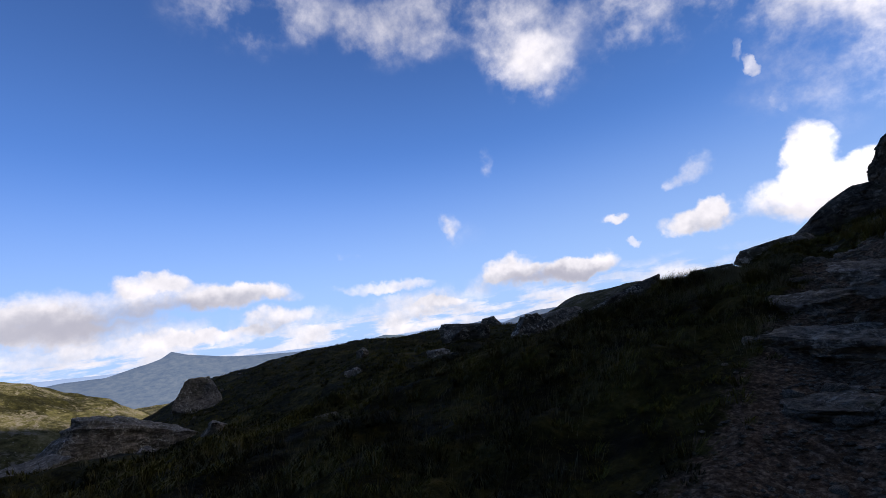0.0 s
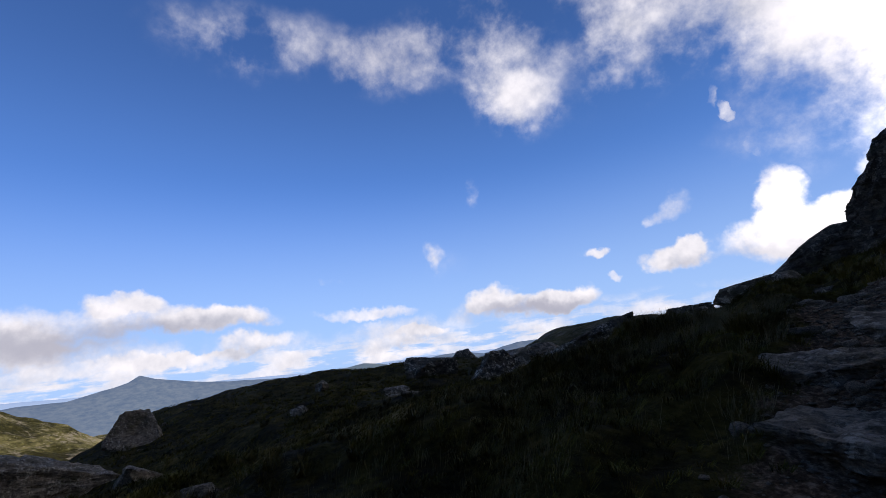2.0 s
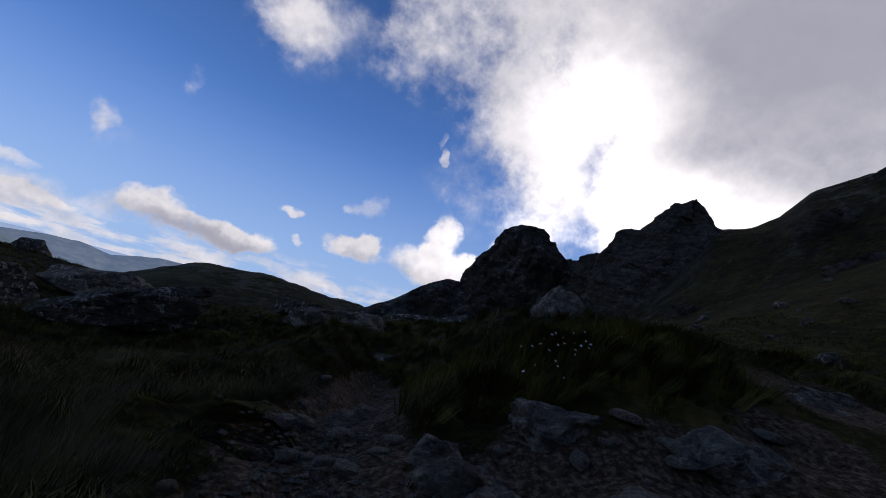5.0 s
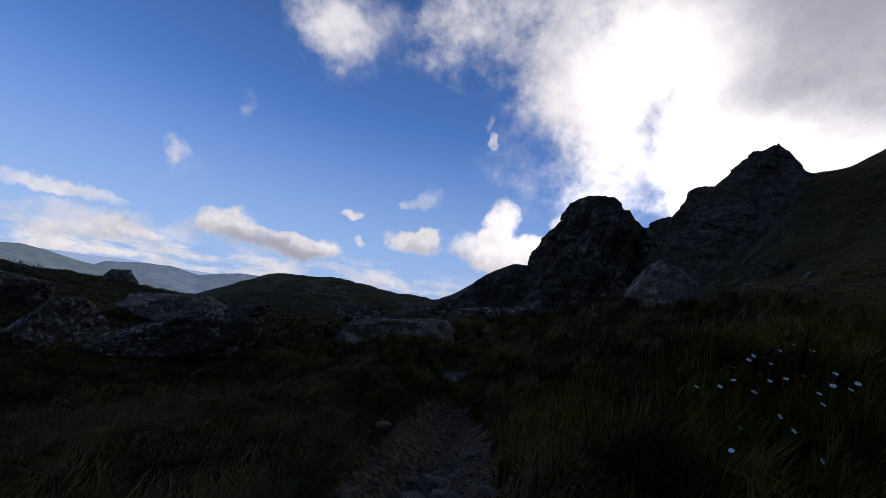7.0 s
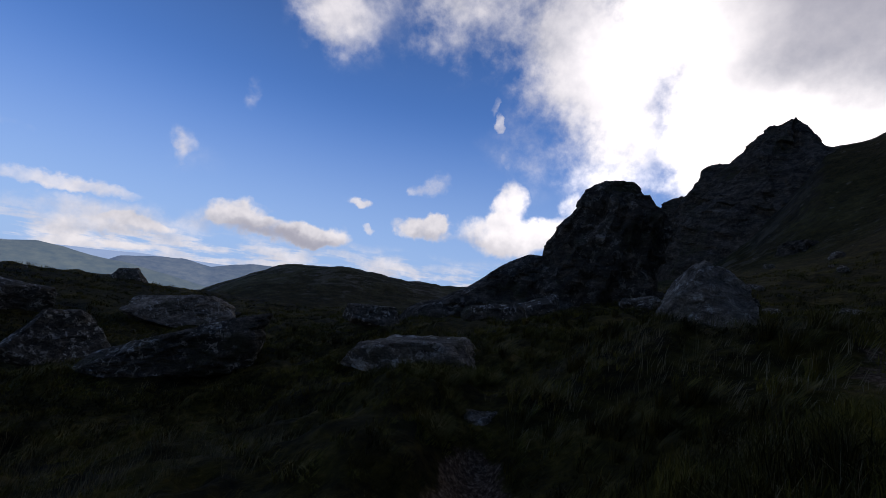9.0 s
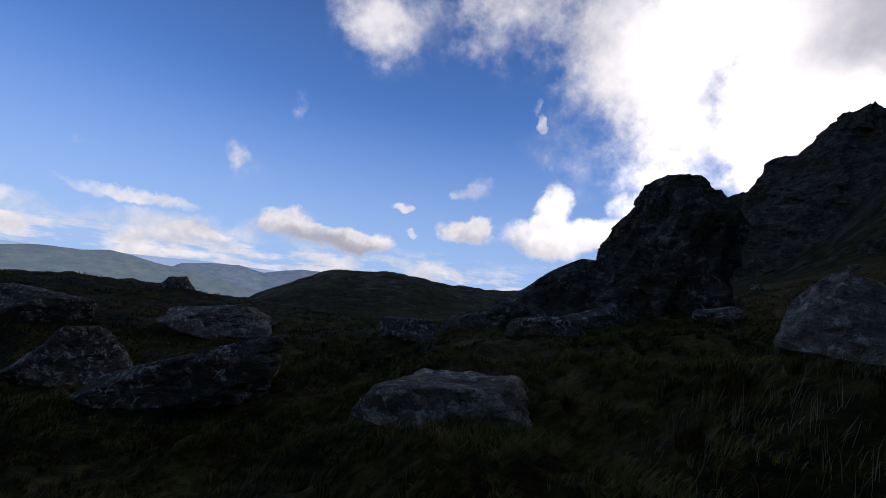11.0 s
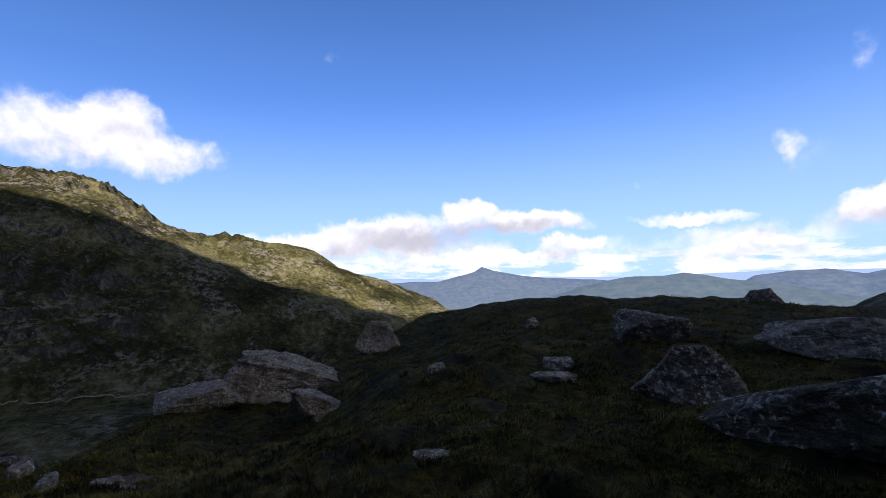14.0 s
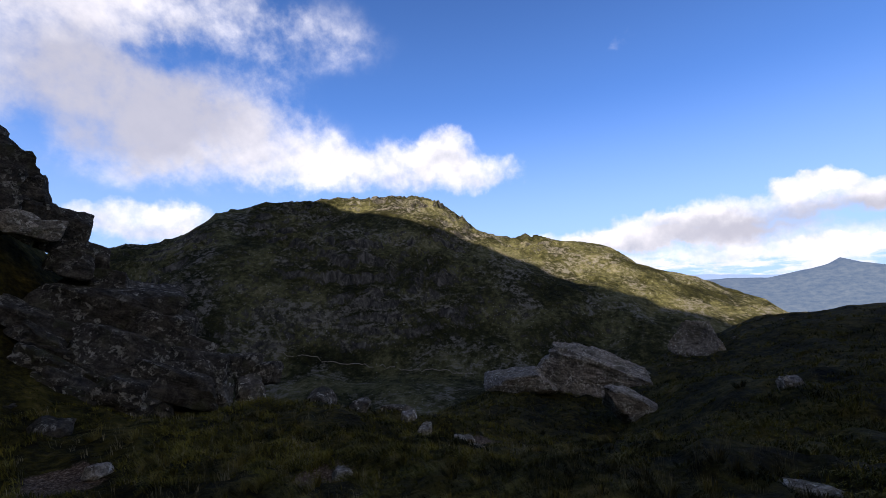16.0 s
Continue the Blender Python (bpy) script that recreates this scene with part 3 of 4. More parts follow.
# ---- hills on the skyline ----
def skyline(name, label, dist, deep, knots, mat, foot=-300.0, eye=2.0, seed=1, rough=1.0):
    """A far ridge: its crest stands at the given bearings and elevations (degrees), with slopes before and behind."""
    knots = sorted((a * BEARING, e) for a, e in knots)
    az = np.linspace(knots[0][0], knots[-1][0], 160)
    el = np.interp(az, [k[0] for k in knots], [k[1] for k in knots])
    verts, faces, rows = [], [], 14
    top = eye + dist * np.tan(np.radians(el))
    for i in range(rows):
        t = i / (rows - 1) * 2 - 1
        d = dist + deep * t
        fall = 1 - abs(t) ** 1.3
        x, y = OX - d * np.sin(np.radians(az)), OY + d * np.cos(np.radians(az))
        z = foot + (top - foot) * fall + rough * dist * 0.006 * fbm(x / (dist * 0.04), y / (dist * 0.04), 6, seed) * (0.3 + abs(t))
        verts += list(zip(x, y, z))
    n = len(az)
    for i in range(rows - 1):
        for j in range(n - 1):
            faces.append((i * n + j, i * n + j + 1, (i + 1) * n + j + 1, (i + 1) * n + j))
    ob = mesh_object(name, verts, faces, mat)
    return tagged(ob, label, "mountain", kind="structure")


# the third colour and the strength are emission that stands in for haze
FAR_BLUE = hazy_hill_material("far_hill_haze_blue", (0.014, 0.019, 0.020), (0.040, 0.045, 0.040), (0.27, 0.45, 0.88), 0.112)
FAR_GREY = hazy_hill_material("farthest_hill_haze", (0.04, 0.045, 0.05), (0.05, 0.055, 0.06), (0.36, 0.57, 1.0), 0.28)
MID_GREEN = hazy_hill_material("mid_hill_haze_green", (0.012, 0.018, 0.015), (0.034, 0.040, 0.028), (0.33, 0.52, 0.9), 0.095)
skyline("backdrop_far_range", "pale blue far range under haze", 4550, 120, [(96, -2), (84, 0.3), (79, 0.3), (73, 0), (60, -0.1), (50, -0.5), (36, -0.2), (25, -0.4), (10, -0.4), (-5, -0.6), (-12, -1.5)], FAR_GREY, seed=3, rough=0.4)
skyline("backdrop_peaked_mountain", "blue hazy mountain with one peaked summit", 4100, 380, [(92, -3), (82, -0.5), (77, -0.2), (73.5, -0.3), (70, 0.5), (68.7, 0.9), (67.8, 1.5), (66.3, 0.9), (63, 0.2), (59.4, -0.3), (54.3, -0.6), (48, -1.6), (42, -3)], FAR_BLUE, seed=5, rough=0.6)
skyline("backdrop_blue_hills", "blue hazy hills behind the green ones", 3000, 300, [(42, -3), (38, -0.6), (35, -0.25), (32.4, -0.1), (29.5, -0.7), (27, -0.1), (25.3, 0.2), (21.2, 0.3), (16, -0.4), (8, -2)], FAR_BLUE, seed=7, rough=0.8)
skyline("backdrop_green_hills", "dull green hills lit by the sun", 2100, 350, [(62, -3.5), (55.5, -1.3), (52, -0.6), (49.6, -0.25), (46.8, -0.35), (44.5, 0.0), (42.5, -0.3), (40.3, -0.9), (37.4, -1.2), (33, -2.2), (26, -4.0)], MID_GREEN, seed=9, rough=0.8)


def make_shade_ridge():
    """Added unseen ridge, sunward, shading the whole shelf and half the far slope."""
    s = toward(SUN_AZ, 0)
    q = Vector((-s.y, s.x, 0))
    qs = np.linspace(-620, 330, 120)
    top = np.interp(qs, [-620, -473, -409, -369, -279, -176, 0, 180, 330], [525, 500, 486, 474, 466, 434, 375, 300, 120])
    verts, faces = [], []
    rows = [(-1, 0.22), (-0.6, 0.5), (-0.25, 0.83), (0, 1.0), (0.3, 0.8), (1, 0.1)]
    for t, k in rows:
        for u, h in zip(qs, top):
            p = s * (380 + 190 * t) + q * float(u)
            n = 22 * float(fbm(np.array([p.x / 60]), np.array([p.y / 60]), 4, 5)[0])
            verts.append((p.x, p.y, h * k + n * (1 if t else 0.5)))
    n = len(qs)
    for i in range(len(rows) - 1):
        for j in range(n - 1):
            faces.append((i * n + j, i * n + j + 1, (i + 1) * n + j + 1, (i + 1) * n + j))
    tagged(mesh_object("backdrop_shoulder", verts, faces, CRAG), "unseen rocky ridge added towards the sun to cast shade", "mountain", kind="structure")


make_shade_ridge()


# ---- rocks ----
def ico(sub):
    bm = bmesh.new()
    bmesh.ops.create_icosphere(bm, subdivisions=sub, radius=1)
    v = np.array([p.co[:] for p in bm.verts])
    f = [[p.index for p in t.verts] for t in bm.faces]
    bm.free()
    return v, f


ICO = {s: ico(s) for s in (2, 3, 4, 5)}


def noise3(p, scale, octaves, seed):
    a = fbm(p[:, 0] * scale + seed, p[:, 1] * scale + p[:, 2] * scale * 0.7, octaves, seed)
    b = fbm(p[:, 1] * scale - seed, p[:, 2] * scale - p[:, 0] * scale * 0.6, octaves, seed + 5)
    return a + b


def rock_shape(w, d, h, seed, cuts=14, strata=0.0, dip=(0.2, 0.1), sub=4, rough=1.0, top=0.7, wedge=0.0, peak=0.0):
    """An angular block: a ball cut flat by planes, drawn to size, with ledges along its bedding and a rough skin.
    wedge: how much higher it is at one end; peak: how much it narrows towards its top."""
    v, f = ICO[sub]
    rs = np.random.RandomState(seed)
    n = rs.normal(size=(cuts, 3)) * np.array([1, 1, 0.8])
    n /= np.linalg.norm(n, axis=1)[:, None]
    lean = rs.uniform(-0.25, 0.25, (6, 3))
    n6 = np.array([[0, 0, 1], [0, 0, -1], [1, 0, 0.15], [-1, 0, 0.15], [0, 1, 0.15], [0, -1, 0.15]]) + lean
    n = np.vstack([n, n6 / np.linalg.norm(n6, axis=1)[:, None]])
    c = np.concatenate([rs.uniform(0.66, 0.95, cuts), [top, 0.7, 0.75, 0.75, 0.75, 0.75]])
    turned = v + 0.05 * rough * np.stack([noise3(v, 1.7, 3, seed + k) for k in (11, 17, 29)], 1)
    dots = np.maximum(turned @ n.T, 1e-4)
    p = v * np.minimum((c / dots).min(1), 1.3)[:, None]
    p = (p - (p.max(0) + p.min(0)) / 2) / (p.max(0) - p.min(0))
    p[:, 2] = (p[:, 2] + 0.5) * (1 + wedge * p[:, 0]) - 0.5
    p[:, :2] *= (1 - peak * np.clip(p[:, 2] + 0.3, 0, 1))[:, None]
    p = p * np.array([w, d, h])
    size = (w * d * h) ** (1 / 3)
    if strata:
        t = (p[:, 2] + dip[0] * p[:, 0] + dip[1] * p[:, 1]) / strata + 0.9 * noise3(p / size, 1.1, 3, seed) + 1.4 * np.sin(p[:, 2] / strata * 0.6 + seed)
        lay = np.floor(t).astype(int)
        jut = rs.uniform(-1, 1, 97)[lay % 97]
        crack = np.clip(1 - np.abs(t - lay) / 0.16, 0, 1)
        p[:, :2] *= (1 + 0.035 * jut - 0.035 * crack)[:, None]
    k = noise3(p / size, 2.0, 6, seed + 3)
    ridge = np.abs(noise3(p / size, 3.1, 4, seed + 8))
    fine = np.abs(noise3(p / size, 7.5, 4, seed + 13))
    p += v * (size * rough * (0.03 * k - 0.045 * ridge - 0.03 * fine))[:, None]
    return p, f


def boulder(name, label, x, y, w, d, h, turn=0.0, tilt=(0, 0), seed=1, sink=0.25, strata=0.0, mat=None, base=None, sub=4, group="", cuts=14, rough=1.0, **form):
    p, f = rock_shape(w, d, h, seed, cuts, strata, sub=sub, rough=rough, **form)
    z = (ground_at(x, y) if base is None else base) + h * (0.5 - sink)
    ob = mesh_object(name, p, f, mat or ROCK)
    ob.matrix_world = pose(x, y, z, tilt[0], tilt[1], turn)
    me = ob.data
    me.set_sharp_from_angle(angle=radians(26))
    return tagged(ob, label, "rock", group)


def crag(name, label, cx, cy, face, levels, mat, seed=1, around=110, rows=70, ledge=0.5, rough=1.0, parent=None):
    """A standing crag: levels of (height, reach to one side, reach to the other, half its depth), crosswise to the bearing face."""
    a = radians(face)
    right, fwd = np.array([math.cos(a), math.sin(a)]), np.array([-math.sin(a), math.cos(a)])
    L = np.array(sorted(levels), float)
    zs = np.linspace(L[0, 0], L[-1, 0], rows)
    th = np.linspace(0, 2 * np.pi, around, endpoint=False)
    verts = []
    rs = np.random.RandomState(seed)
    jut = rs.uniform(-1, 1, 400)
    for i, z in enumerate(zs):
        l, r, d = (np.interp(z, L[:, 0], L[:, k]) for k in (1, 2, 3))
        c, s = np.cos(th), np.sin(th)
        sq = 1 / np.maximum(np.abs(c) ** 3 + np.abs(s) ** 3, 1e-6) ** (1 / 3)
        u = np.where(c > 0, c * (r - (l + r) / 2), c * ((l + r) / 2 - l)) * sq + (l + r) / 2
        w = s * d * sq
        zz = np.full_like(u, z)
        lay = np.floor((z + 0.3 * u + 1.3 * ledge * fbm(u / 3 / ledge, w / 3 / ledge, 3, seed)) / ledge).astype(int)
        out = 0.16 * ledge * rough * jut[lay % 400]
        col = np.floor((th + 0.04 * jut[(lay * 7) % 400]) * around / 2 / np.pi / 6).astype(int)
        out = out + 0.42 * ledge * rough * jut[(col * 13 + lay // 5) % 400]
        size = max(r - l, 2 * d)
        out = out + rough * ledge * 1.7 * fbm(th * 2.5, np.full_like(th, z / ledge / 4), 5, seed + 9)
        k = 1 + out / np.maximum(np.hypot(u - (l + r) / 2, w), ledge)
        u, w = (u - (l + r) / 2) * k + (l + r) / 2, w * k
        zz = zz + 0.3 * ledge * fbm(u / ledge / 2, w / ledge / 2, 3, seed + 4)
        verts += [(cx + right[0] * p + fwd[0] * q, cy + right[1] * p + fwd[1] * q, t) for p, q, t in zip(u, w, zz)]
    faces = [(i * around + j, i * around + (j + 1) % around, (i + 1) * around + (j + 1) % around, (i + 1) * around + j)
             for i in range(rows - 1) for j in range(around)]
    m = np.mean(np.array(verts[-around:]), 0)
    verts.append((m[0], m[1], m[2] + 0.15 * ledge))
    faces += [((rows - 1) * around + j, (rows - 1) * around + (j + 1) % around, len(verts) - 1) for j in range(around)]
    ob = mesh_object(name, verts, faces, mat)
    ob.data.set_sharp_from_angle(angle=radians(32))
    if parent:
        ob.parent = parent
        return tagged(ob, label)
    return tagged(ob, label, "crag")


# the flat-topped tower of rock ahead, and the pinnacle on the ridge behind it
tower = tagged(new("rock_tower"), "dark flat-topped tower of rock standing on the ridge", "crag")
crag("tower_body", "", 9.0, 32.5, -18.8,
     [(7.9, -1.3, 1.75, 1.5), (7.3, -1.5, 2.2, 1.9), (7.0, -1.5, 2.4, 2.0), (6.3, -1.95, 2.55, 2.2), (5.4, -2.5, 2.5, 2.4), (4.9, -2.8, 2.45, 2.5),
      (4.4, -2.9, 2.42, 2.6), (3.4, -3.3, 2.4, 2.7), (2.4, -3.8, 2.5, 2.8), (0.8, -4.2, 2.9, 3.2), (-1.5, -4.6, 3.3, 3.6)], TOWER, seed=4, ledge=0.55, around=190, rows=130, rough=0.8, parent=tower)
crag("cap_rock", "flat capping block of dark rock", 9.0, 32.5, -18.8, [(8.62, -0.5, 1.3, 1.0), (8.45, -0.95, 1.42, 1.2), (8.1, -1.3, 1.6, 1.4), (7.75, -1.36, 1.75, 1.5), (7.5, -1.25, 1.8, 1.5)], TOWER, seed=6, ledge=0.28, around=120, rows=26, rough=0.7, parent=tower)
crag("skirt_rock", "sloping shoulder of rock below the tower", 6.0, 32.6, -14, [(4.25, -0.6, 1.2, 0.7), (4.0, -1.1, 1.6, 1.1), (3.4, -2.0, 2.2, 1.6), (2.8, -3.1, 2.6, 2.0), (2.2, -4.0, 3.0, 2.3), (1.7, -4.8, 3.2, 2.6), (1.2, -5.8, 3.4, 2.9), (0.6, -7.2, 3.5, 3.1), (-1.5, -8.4, 3.6, 3.4)], TOWER, seed=8, ledge=0.42, around=130, rows=60, parent=tower)
crag("skirt_rock", "sloping shoulder of rock below the tower", 11.0, 31.2, -20, [(3.0, -0.7, 0.5, 0.7), (2.4, -1.4, 0.9, 1.2), (-0.5, -2.2, 1.5, 2.0)], TOWER, seed=10, ledge=0.45, around=90, rows=40, parent=tower)
pinnacle = tagged(new("rock_pinnacle"), "dark jagged pinnacle of rock on the ridge", "crag")
crag("main_spire", "", 88.0, 131.0, -35.25,
     [(60.3, -0.4, 0.9, 1.4), (59.3, -1.4, 1.5, 2.5), (58.0, -4.6, 2.2, 4), (56.0, -8.2, 3.6, 6), (53.5, -9.4, 5.2, 8), (51, -10.6, 7, 9), (48, -13, 10, 11), (46.5, -14.5, 12, 13), (42, -18, 15, 15),
      (36.5, -21, 20, 18), (30, -26, 26, 22), (5, -34, 36, 28)], CRAG, seed=12, ledge=2.0, around=240, rows=150, rough=0.85, parent=pinnacle)
crag("shoulder_crag", "stepped shoulder beside the spire", 74.8, 139.3, -30, [(47.6, -1.8, 2.2, 3), (46.2, -4, 4.5, 6), (42, -6.5, 8, 9), (35, -9.5, 11, 12), (5, -16, 16, 18)], CRAG, seed=14, ledge=1.7, around=130, rows=80, parent=pinnacle)
crag("shoulder_crag", "stepped shoulder beside the spire", 66.6, 143.6, -26, [(38.4, -2, 2.5, 3), (36.6, -4.5, 5, 6), (31, -8, 8, 9), (5, -14, 14, 16)], CRAG, seed=16, ledge=1.6, around=110, rows=60, parent=pinnacle)
crag("shoulder_crag", "stepped shoulder beside the spire", 59.0, 147.0, -23, [(34.6, -2, 2, 3), (32.8, -5, 4, 6), (28, -8, 7, 9), (5, -14, 14, 16)], CRAG, seed=20, ledge=1.4, around=110, rows=60, parent=pinnacle)
crag("side_tooth", "small tooth of rock by the summit", 84.3, 133.6, -35, [(59.3, -0.6, 0.5, 0.6), (58.0, -1.4, 1.2, 1.4), (52, -2.6, 2.6, 3)], CRAG, seed=18, ledge=0.9, around=60, rows=24, parent=pinnacle)
for cx, cy, face, wd, sd in ((88, 84, -46, 5, 31), (108, 88, -51, 5, 33), (70, 62, -48, 4, 35), (60, 86, -35, 4, 37)):
    foot = ground_at(cx, cy) - 10
    crag("ridge_crag", "dark broken crag on the grassy ridge", cx, cy, face,
         [(foot, -wd * 1.5, wd * 1.5, wd), (foot + 8, -wd, wd * 1.2, wd * 0.8), (foot + 8 + wd * 0.45, -wd * 0.6, wd * 0.5, wd * 0.5), (foot + 8 + wd * 0.7, -wd * 0.2, wd * 0.2, wd * 0.25)], CRAG, seed=sd, ledge=1.6, rows=30, around=70)

# boulders on the shelf
STANDING = []      # where grass does not grow: x, y, radius


def block(name, label, x, y, w, d, h, **more):
    STANDING.append((x, y, 0.42 * (w + d) / 2))
    return boulder(name, label, x, y, w, d, h, **more)


block("table_boulder", "low flat-topped grey boulder sunk in the grass", 0.92, 15.35, 2.15, 1.5, 0.76, turn=-8, tilt=(3, -9), seed=21, sink=0.5, strata=0.12, top=0.42, sub=5, cuts=10)
block("leaning_boulder", "large pale grey boulder leaning on the bank", 5.75, 16.3, 1.7, 1.4, 1.5, turn=-20, tilt=(0, 10), seed=5, sink=0.25, sub=5, peak=0.6, cuts=8, top=0.92)
block("long_boulder", "long dark layered boulder with a steep end", -4.7, 18.2, 3.9, 1.7, 0.95, turn=14, tilt=(4, -3), seed=8, sink=0.2, strata=0.1, mat=ROCK_DARK, wedge=1.55, sub=5, top=0.5)
block("pyramid_boulder", "pointed dark boulder spotted with pale lichen", -9.3, 20.4, 3.3, 2.6, 1.8, turn=60, tilt=(0, 4), seed=13, sink=0.1, mat=ROCK_DARK, cuts=9, peak=0.68, sub=5, top=0.9)
block("flat_boulder", "flat pale slab of rock in the grass", -11.8, 29.6, 5.0, 2.6, 1.75, turn=35, tilt=(2, -6), seed=17, sink=0.14, strata=0.16, wedge=-0.4, sub=5)
block("block_boulder", "squarish block of rock at the foot of the knoll", -1.6, 24.7, 2.3, 1.6, 1.0, turn=6, tilt=(0, 5), seed=23, sink=0.22, strata=0.14, top=0.5, cuts=8, mat=ROCK_DARK, sub=5)
block("slab_boulder", "long layered slab of grey rock tilted on the edge", -28.4, 9.8, 8.5, 4.5, 3.0, turn=88, tilt=(0, 9), seed=29, sink=0.3, strata=0.28, sub=5, wedge=-0.3, peak=0.15)
block("low_slab", "low pale slab beside the layered one", -26.0, 4.9, 4.4, 3.0, 1.5, turn=95, tilt=(3, -4), seed=31, sink=0.2, strata=0.16, wedge=0.4)
block("pointed_boulder", "pale boulder with a blunt point on the skyline", -34.2, 15.6, 3.7, 3.0, 3.0, turn=70, tilt=(0, 6), seed=37, sink=0.2, peak=0.5, sub=5, cuts=8)
block("small_boulder", "small pale boulder tapering to one side", -20.8, 10.9, 2.9, 1.7, 1.35, turn=100, tilt=(0, 6), seed=41, sink=0.25, strata=0.15, wedge=-1.1)
block("dark_outcrop", "dark weathered outcrop on the moor", -17.6, 26.4, 3.6, 2.4, 1.8, turn=50, tilt=(0, 4), seed=43, sink=0.3, strata=0.2, mat=ROCK_DARK)
block("knob_boulder", "small knob of rock on the moor's crest", -27.8, 46.8, 3.2, 2.0, 1.7, turn=30, seed=47, sink=0.3, mat=ROCK_DARK, peak=0.4)
block("skirt_outcrop", "long grey outcrop at the foot of the stack", 3.0, 25.6, 2.9, 1.7, 1.2, turn=-5, tilt=(0, 6), seed=53, sink=0.46, strata=0.22, mat=ROCK_DARK, wedge=0.5)
block("skirt_outcrop", "long grey outcrop at the foot of the stack", 4.6, 28.2, 3.0, 1.8, 1.3, turn=12, tilt=(0, -6), seed=59, sink=0.5, strata=0.25, mat=ROCK_DARK, wedge=0.5)
block("pale_stone", "pale flat stone below the stack", 8.7, 26.2, 1.5, 0.9, 0.65, turn=-12, tilt=(0, -6), seed=61, sink=0.25, wedge=0.4)
block("flat_stone", "thin flat stone lying in the grass", -14.8, 19.6, 1.3, 0.9, 0.6, turn=50, seed=67, sink=0.3, strata=0.1)
block("flat_stone", "thin flat stone lying in the grass", -13.5, 18.6, 1.7, 1.0, 0.4, turn=45, seed=71, sink=0.3, strata=0.1)
block("flat_stone", "thin flat stone lying in the grass", -7.0, 12.45, 0.85, 0.5, 0.2, turn=80, seed=73, sink=0.25)
block("moor_stone", "small pale stone on the moor", -16.4, 15.1, 0.6, 0.5, 0.5, seed=79)
block("moor_stone", "small pale stone on the moor", -17.6, 15.7, 0.7, 0.5, 0.5, seed=83)
block("moor_stone", "flat pale stone in a bare patch", -10.4, 6.9, 0.9, 0.3, 0.2, turn=60, seed=89)
block("moor_stone", "pale flat stone on bare earth", -6.6, 5.6, 0.5, 0.36, 0.2, turn=50, seed=97)
block("moor_stone", "grey stone beside a bare patch", -5.3, 1.35, 0.45, 0.36, 0.3, turn=20, seed=98)
block("moor_stone", "small pale stone on the moor", -11.9, 4.4, 0.55, 0.45, 0.4, seed=101)
block("ledge_rock", "cluster rock at the foot of the bluff", -12.6, 0.9, 1.2, 1.0, 0.9, turn=30, tilt=(0, 12), seed=103, strata=0.15, mat=ROCK_DARK)
block("ledge_rock", "cluster rock at the foot of the bluff", -13.6, 1.7, 0.8, 0.7, 0.6, turn=70, seed=107, strata=0.12, mat=ROCK_DARK)
block("ledge_rock", "cluster rock at the foot of the bluff", -15.0, 2.4, 1.2, 0.8, 0.5, turn=110, seed=109, strata=0.12, mat=ROCK_DARK)
block("ledge_rock", "jutting rock on the slope below the bluff", -12.6, -2.2, 1.6, 1.2, 1.1, turn=40, tilt=(0, 20), seed=113, strata=0.15, mat=ROCK_DARK)
block("ledge_rock", "jutting rock on the slope below the bluff", -11.6, -2.6, 1.3, 1.1, 1.0, turn=20, tilt=(8, 12), seed=127, strata=0.15, mat=ROCK_DARK)
block("moor_stone", "flat stone by the reddish bare patch", -11.2, 6.3, 0.7, 0.4, 0.25, turn=100, seed=137)
block("moor_stone", "small stone in the tussocks", -11.3, 5.2, 0.6, 0.4, 0.35, seed=139)
block("moor_stone", "pale stone far out on the moor", -26.3, 24.5, 1.1, 0.9, 1.0, seed=149)

# the rocky bluff at the end of the shelf: layered blocks stepping up the slope
def bluff(az, el, r, w, d, h, seed, tilt=(10, 24), strata=0.3, label="layered grey block of the rocky bluff"):
    a = radians(az)
    x, y = 0.63 - r * math.sin(a), 10.39 + r * math.cos(a)
    z = 2.13 + r * math.tan(radians(el))
    STANDING.append((x, y, 0.3 * (w + d)))
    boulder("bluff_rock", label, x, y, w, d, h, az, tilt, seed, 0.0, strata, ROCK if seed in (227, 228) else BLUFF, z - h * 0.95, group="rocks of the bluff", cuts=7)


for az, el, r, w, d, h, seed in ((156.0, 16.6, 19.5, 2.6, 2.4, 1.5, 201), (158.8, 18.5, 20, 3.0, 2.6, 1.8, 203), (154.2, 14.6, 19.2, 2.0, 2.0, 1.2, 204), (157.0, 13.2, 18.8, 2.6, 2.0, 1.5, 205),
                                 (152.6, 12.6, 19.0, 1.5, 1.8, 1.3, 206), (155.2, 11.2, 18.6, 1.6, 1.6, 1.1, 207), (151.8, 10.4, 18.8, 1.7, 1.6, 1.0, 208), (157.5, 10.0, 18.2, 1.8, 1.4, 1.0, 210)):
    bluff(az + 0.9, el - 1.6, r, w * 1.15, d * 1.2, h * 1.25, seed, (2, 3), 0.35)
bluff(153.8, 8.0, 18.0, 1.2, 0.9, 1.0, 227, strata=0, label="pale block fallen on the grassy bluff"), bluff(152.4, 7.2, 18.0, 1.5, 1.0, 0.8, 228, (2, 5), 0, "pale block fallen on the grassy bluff")
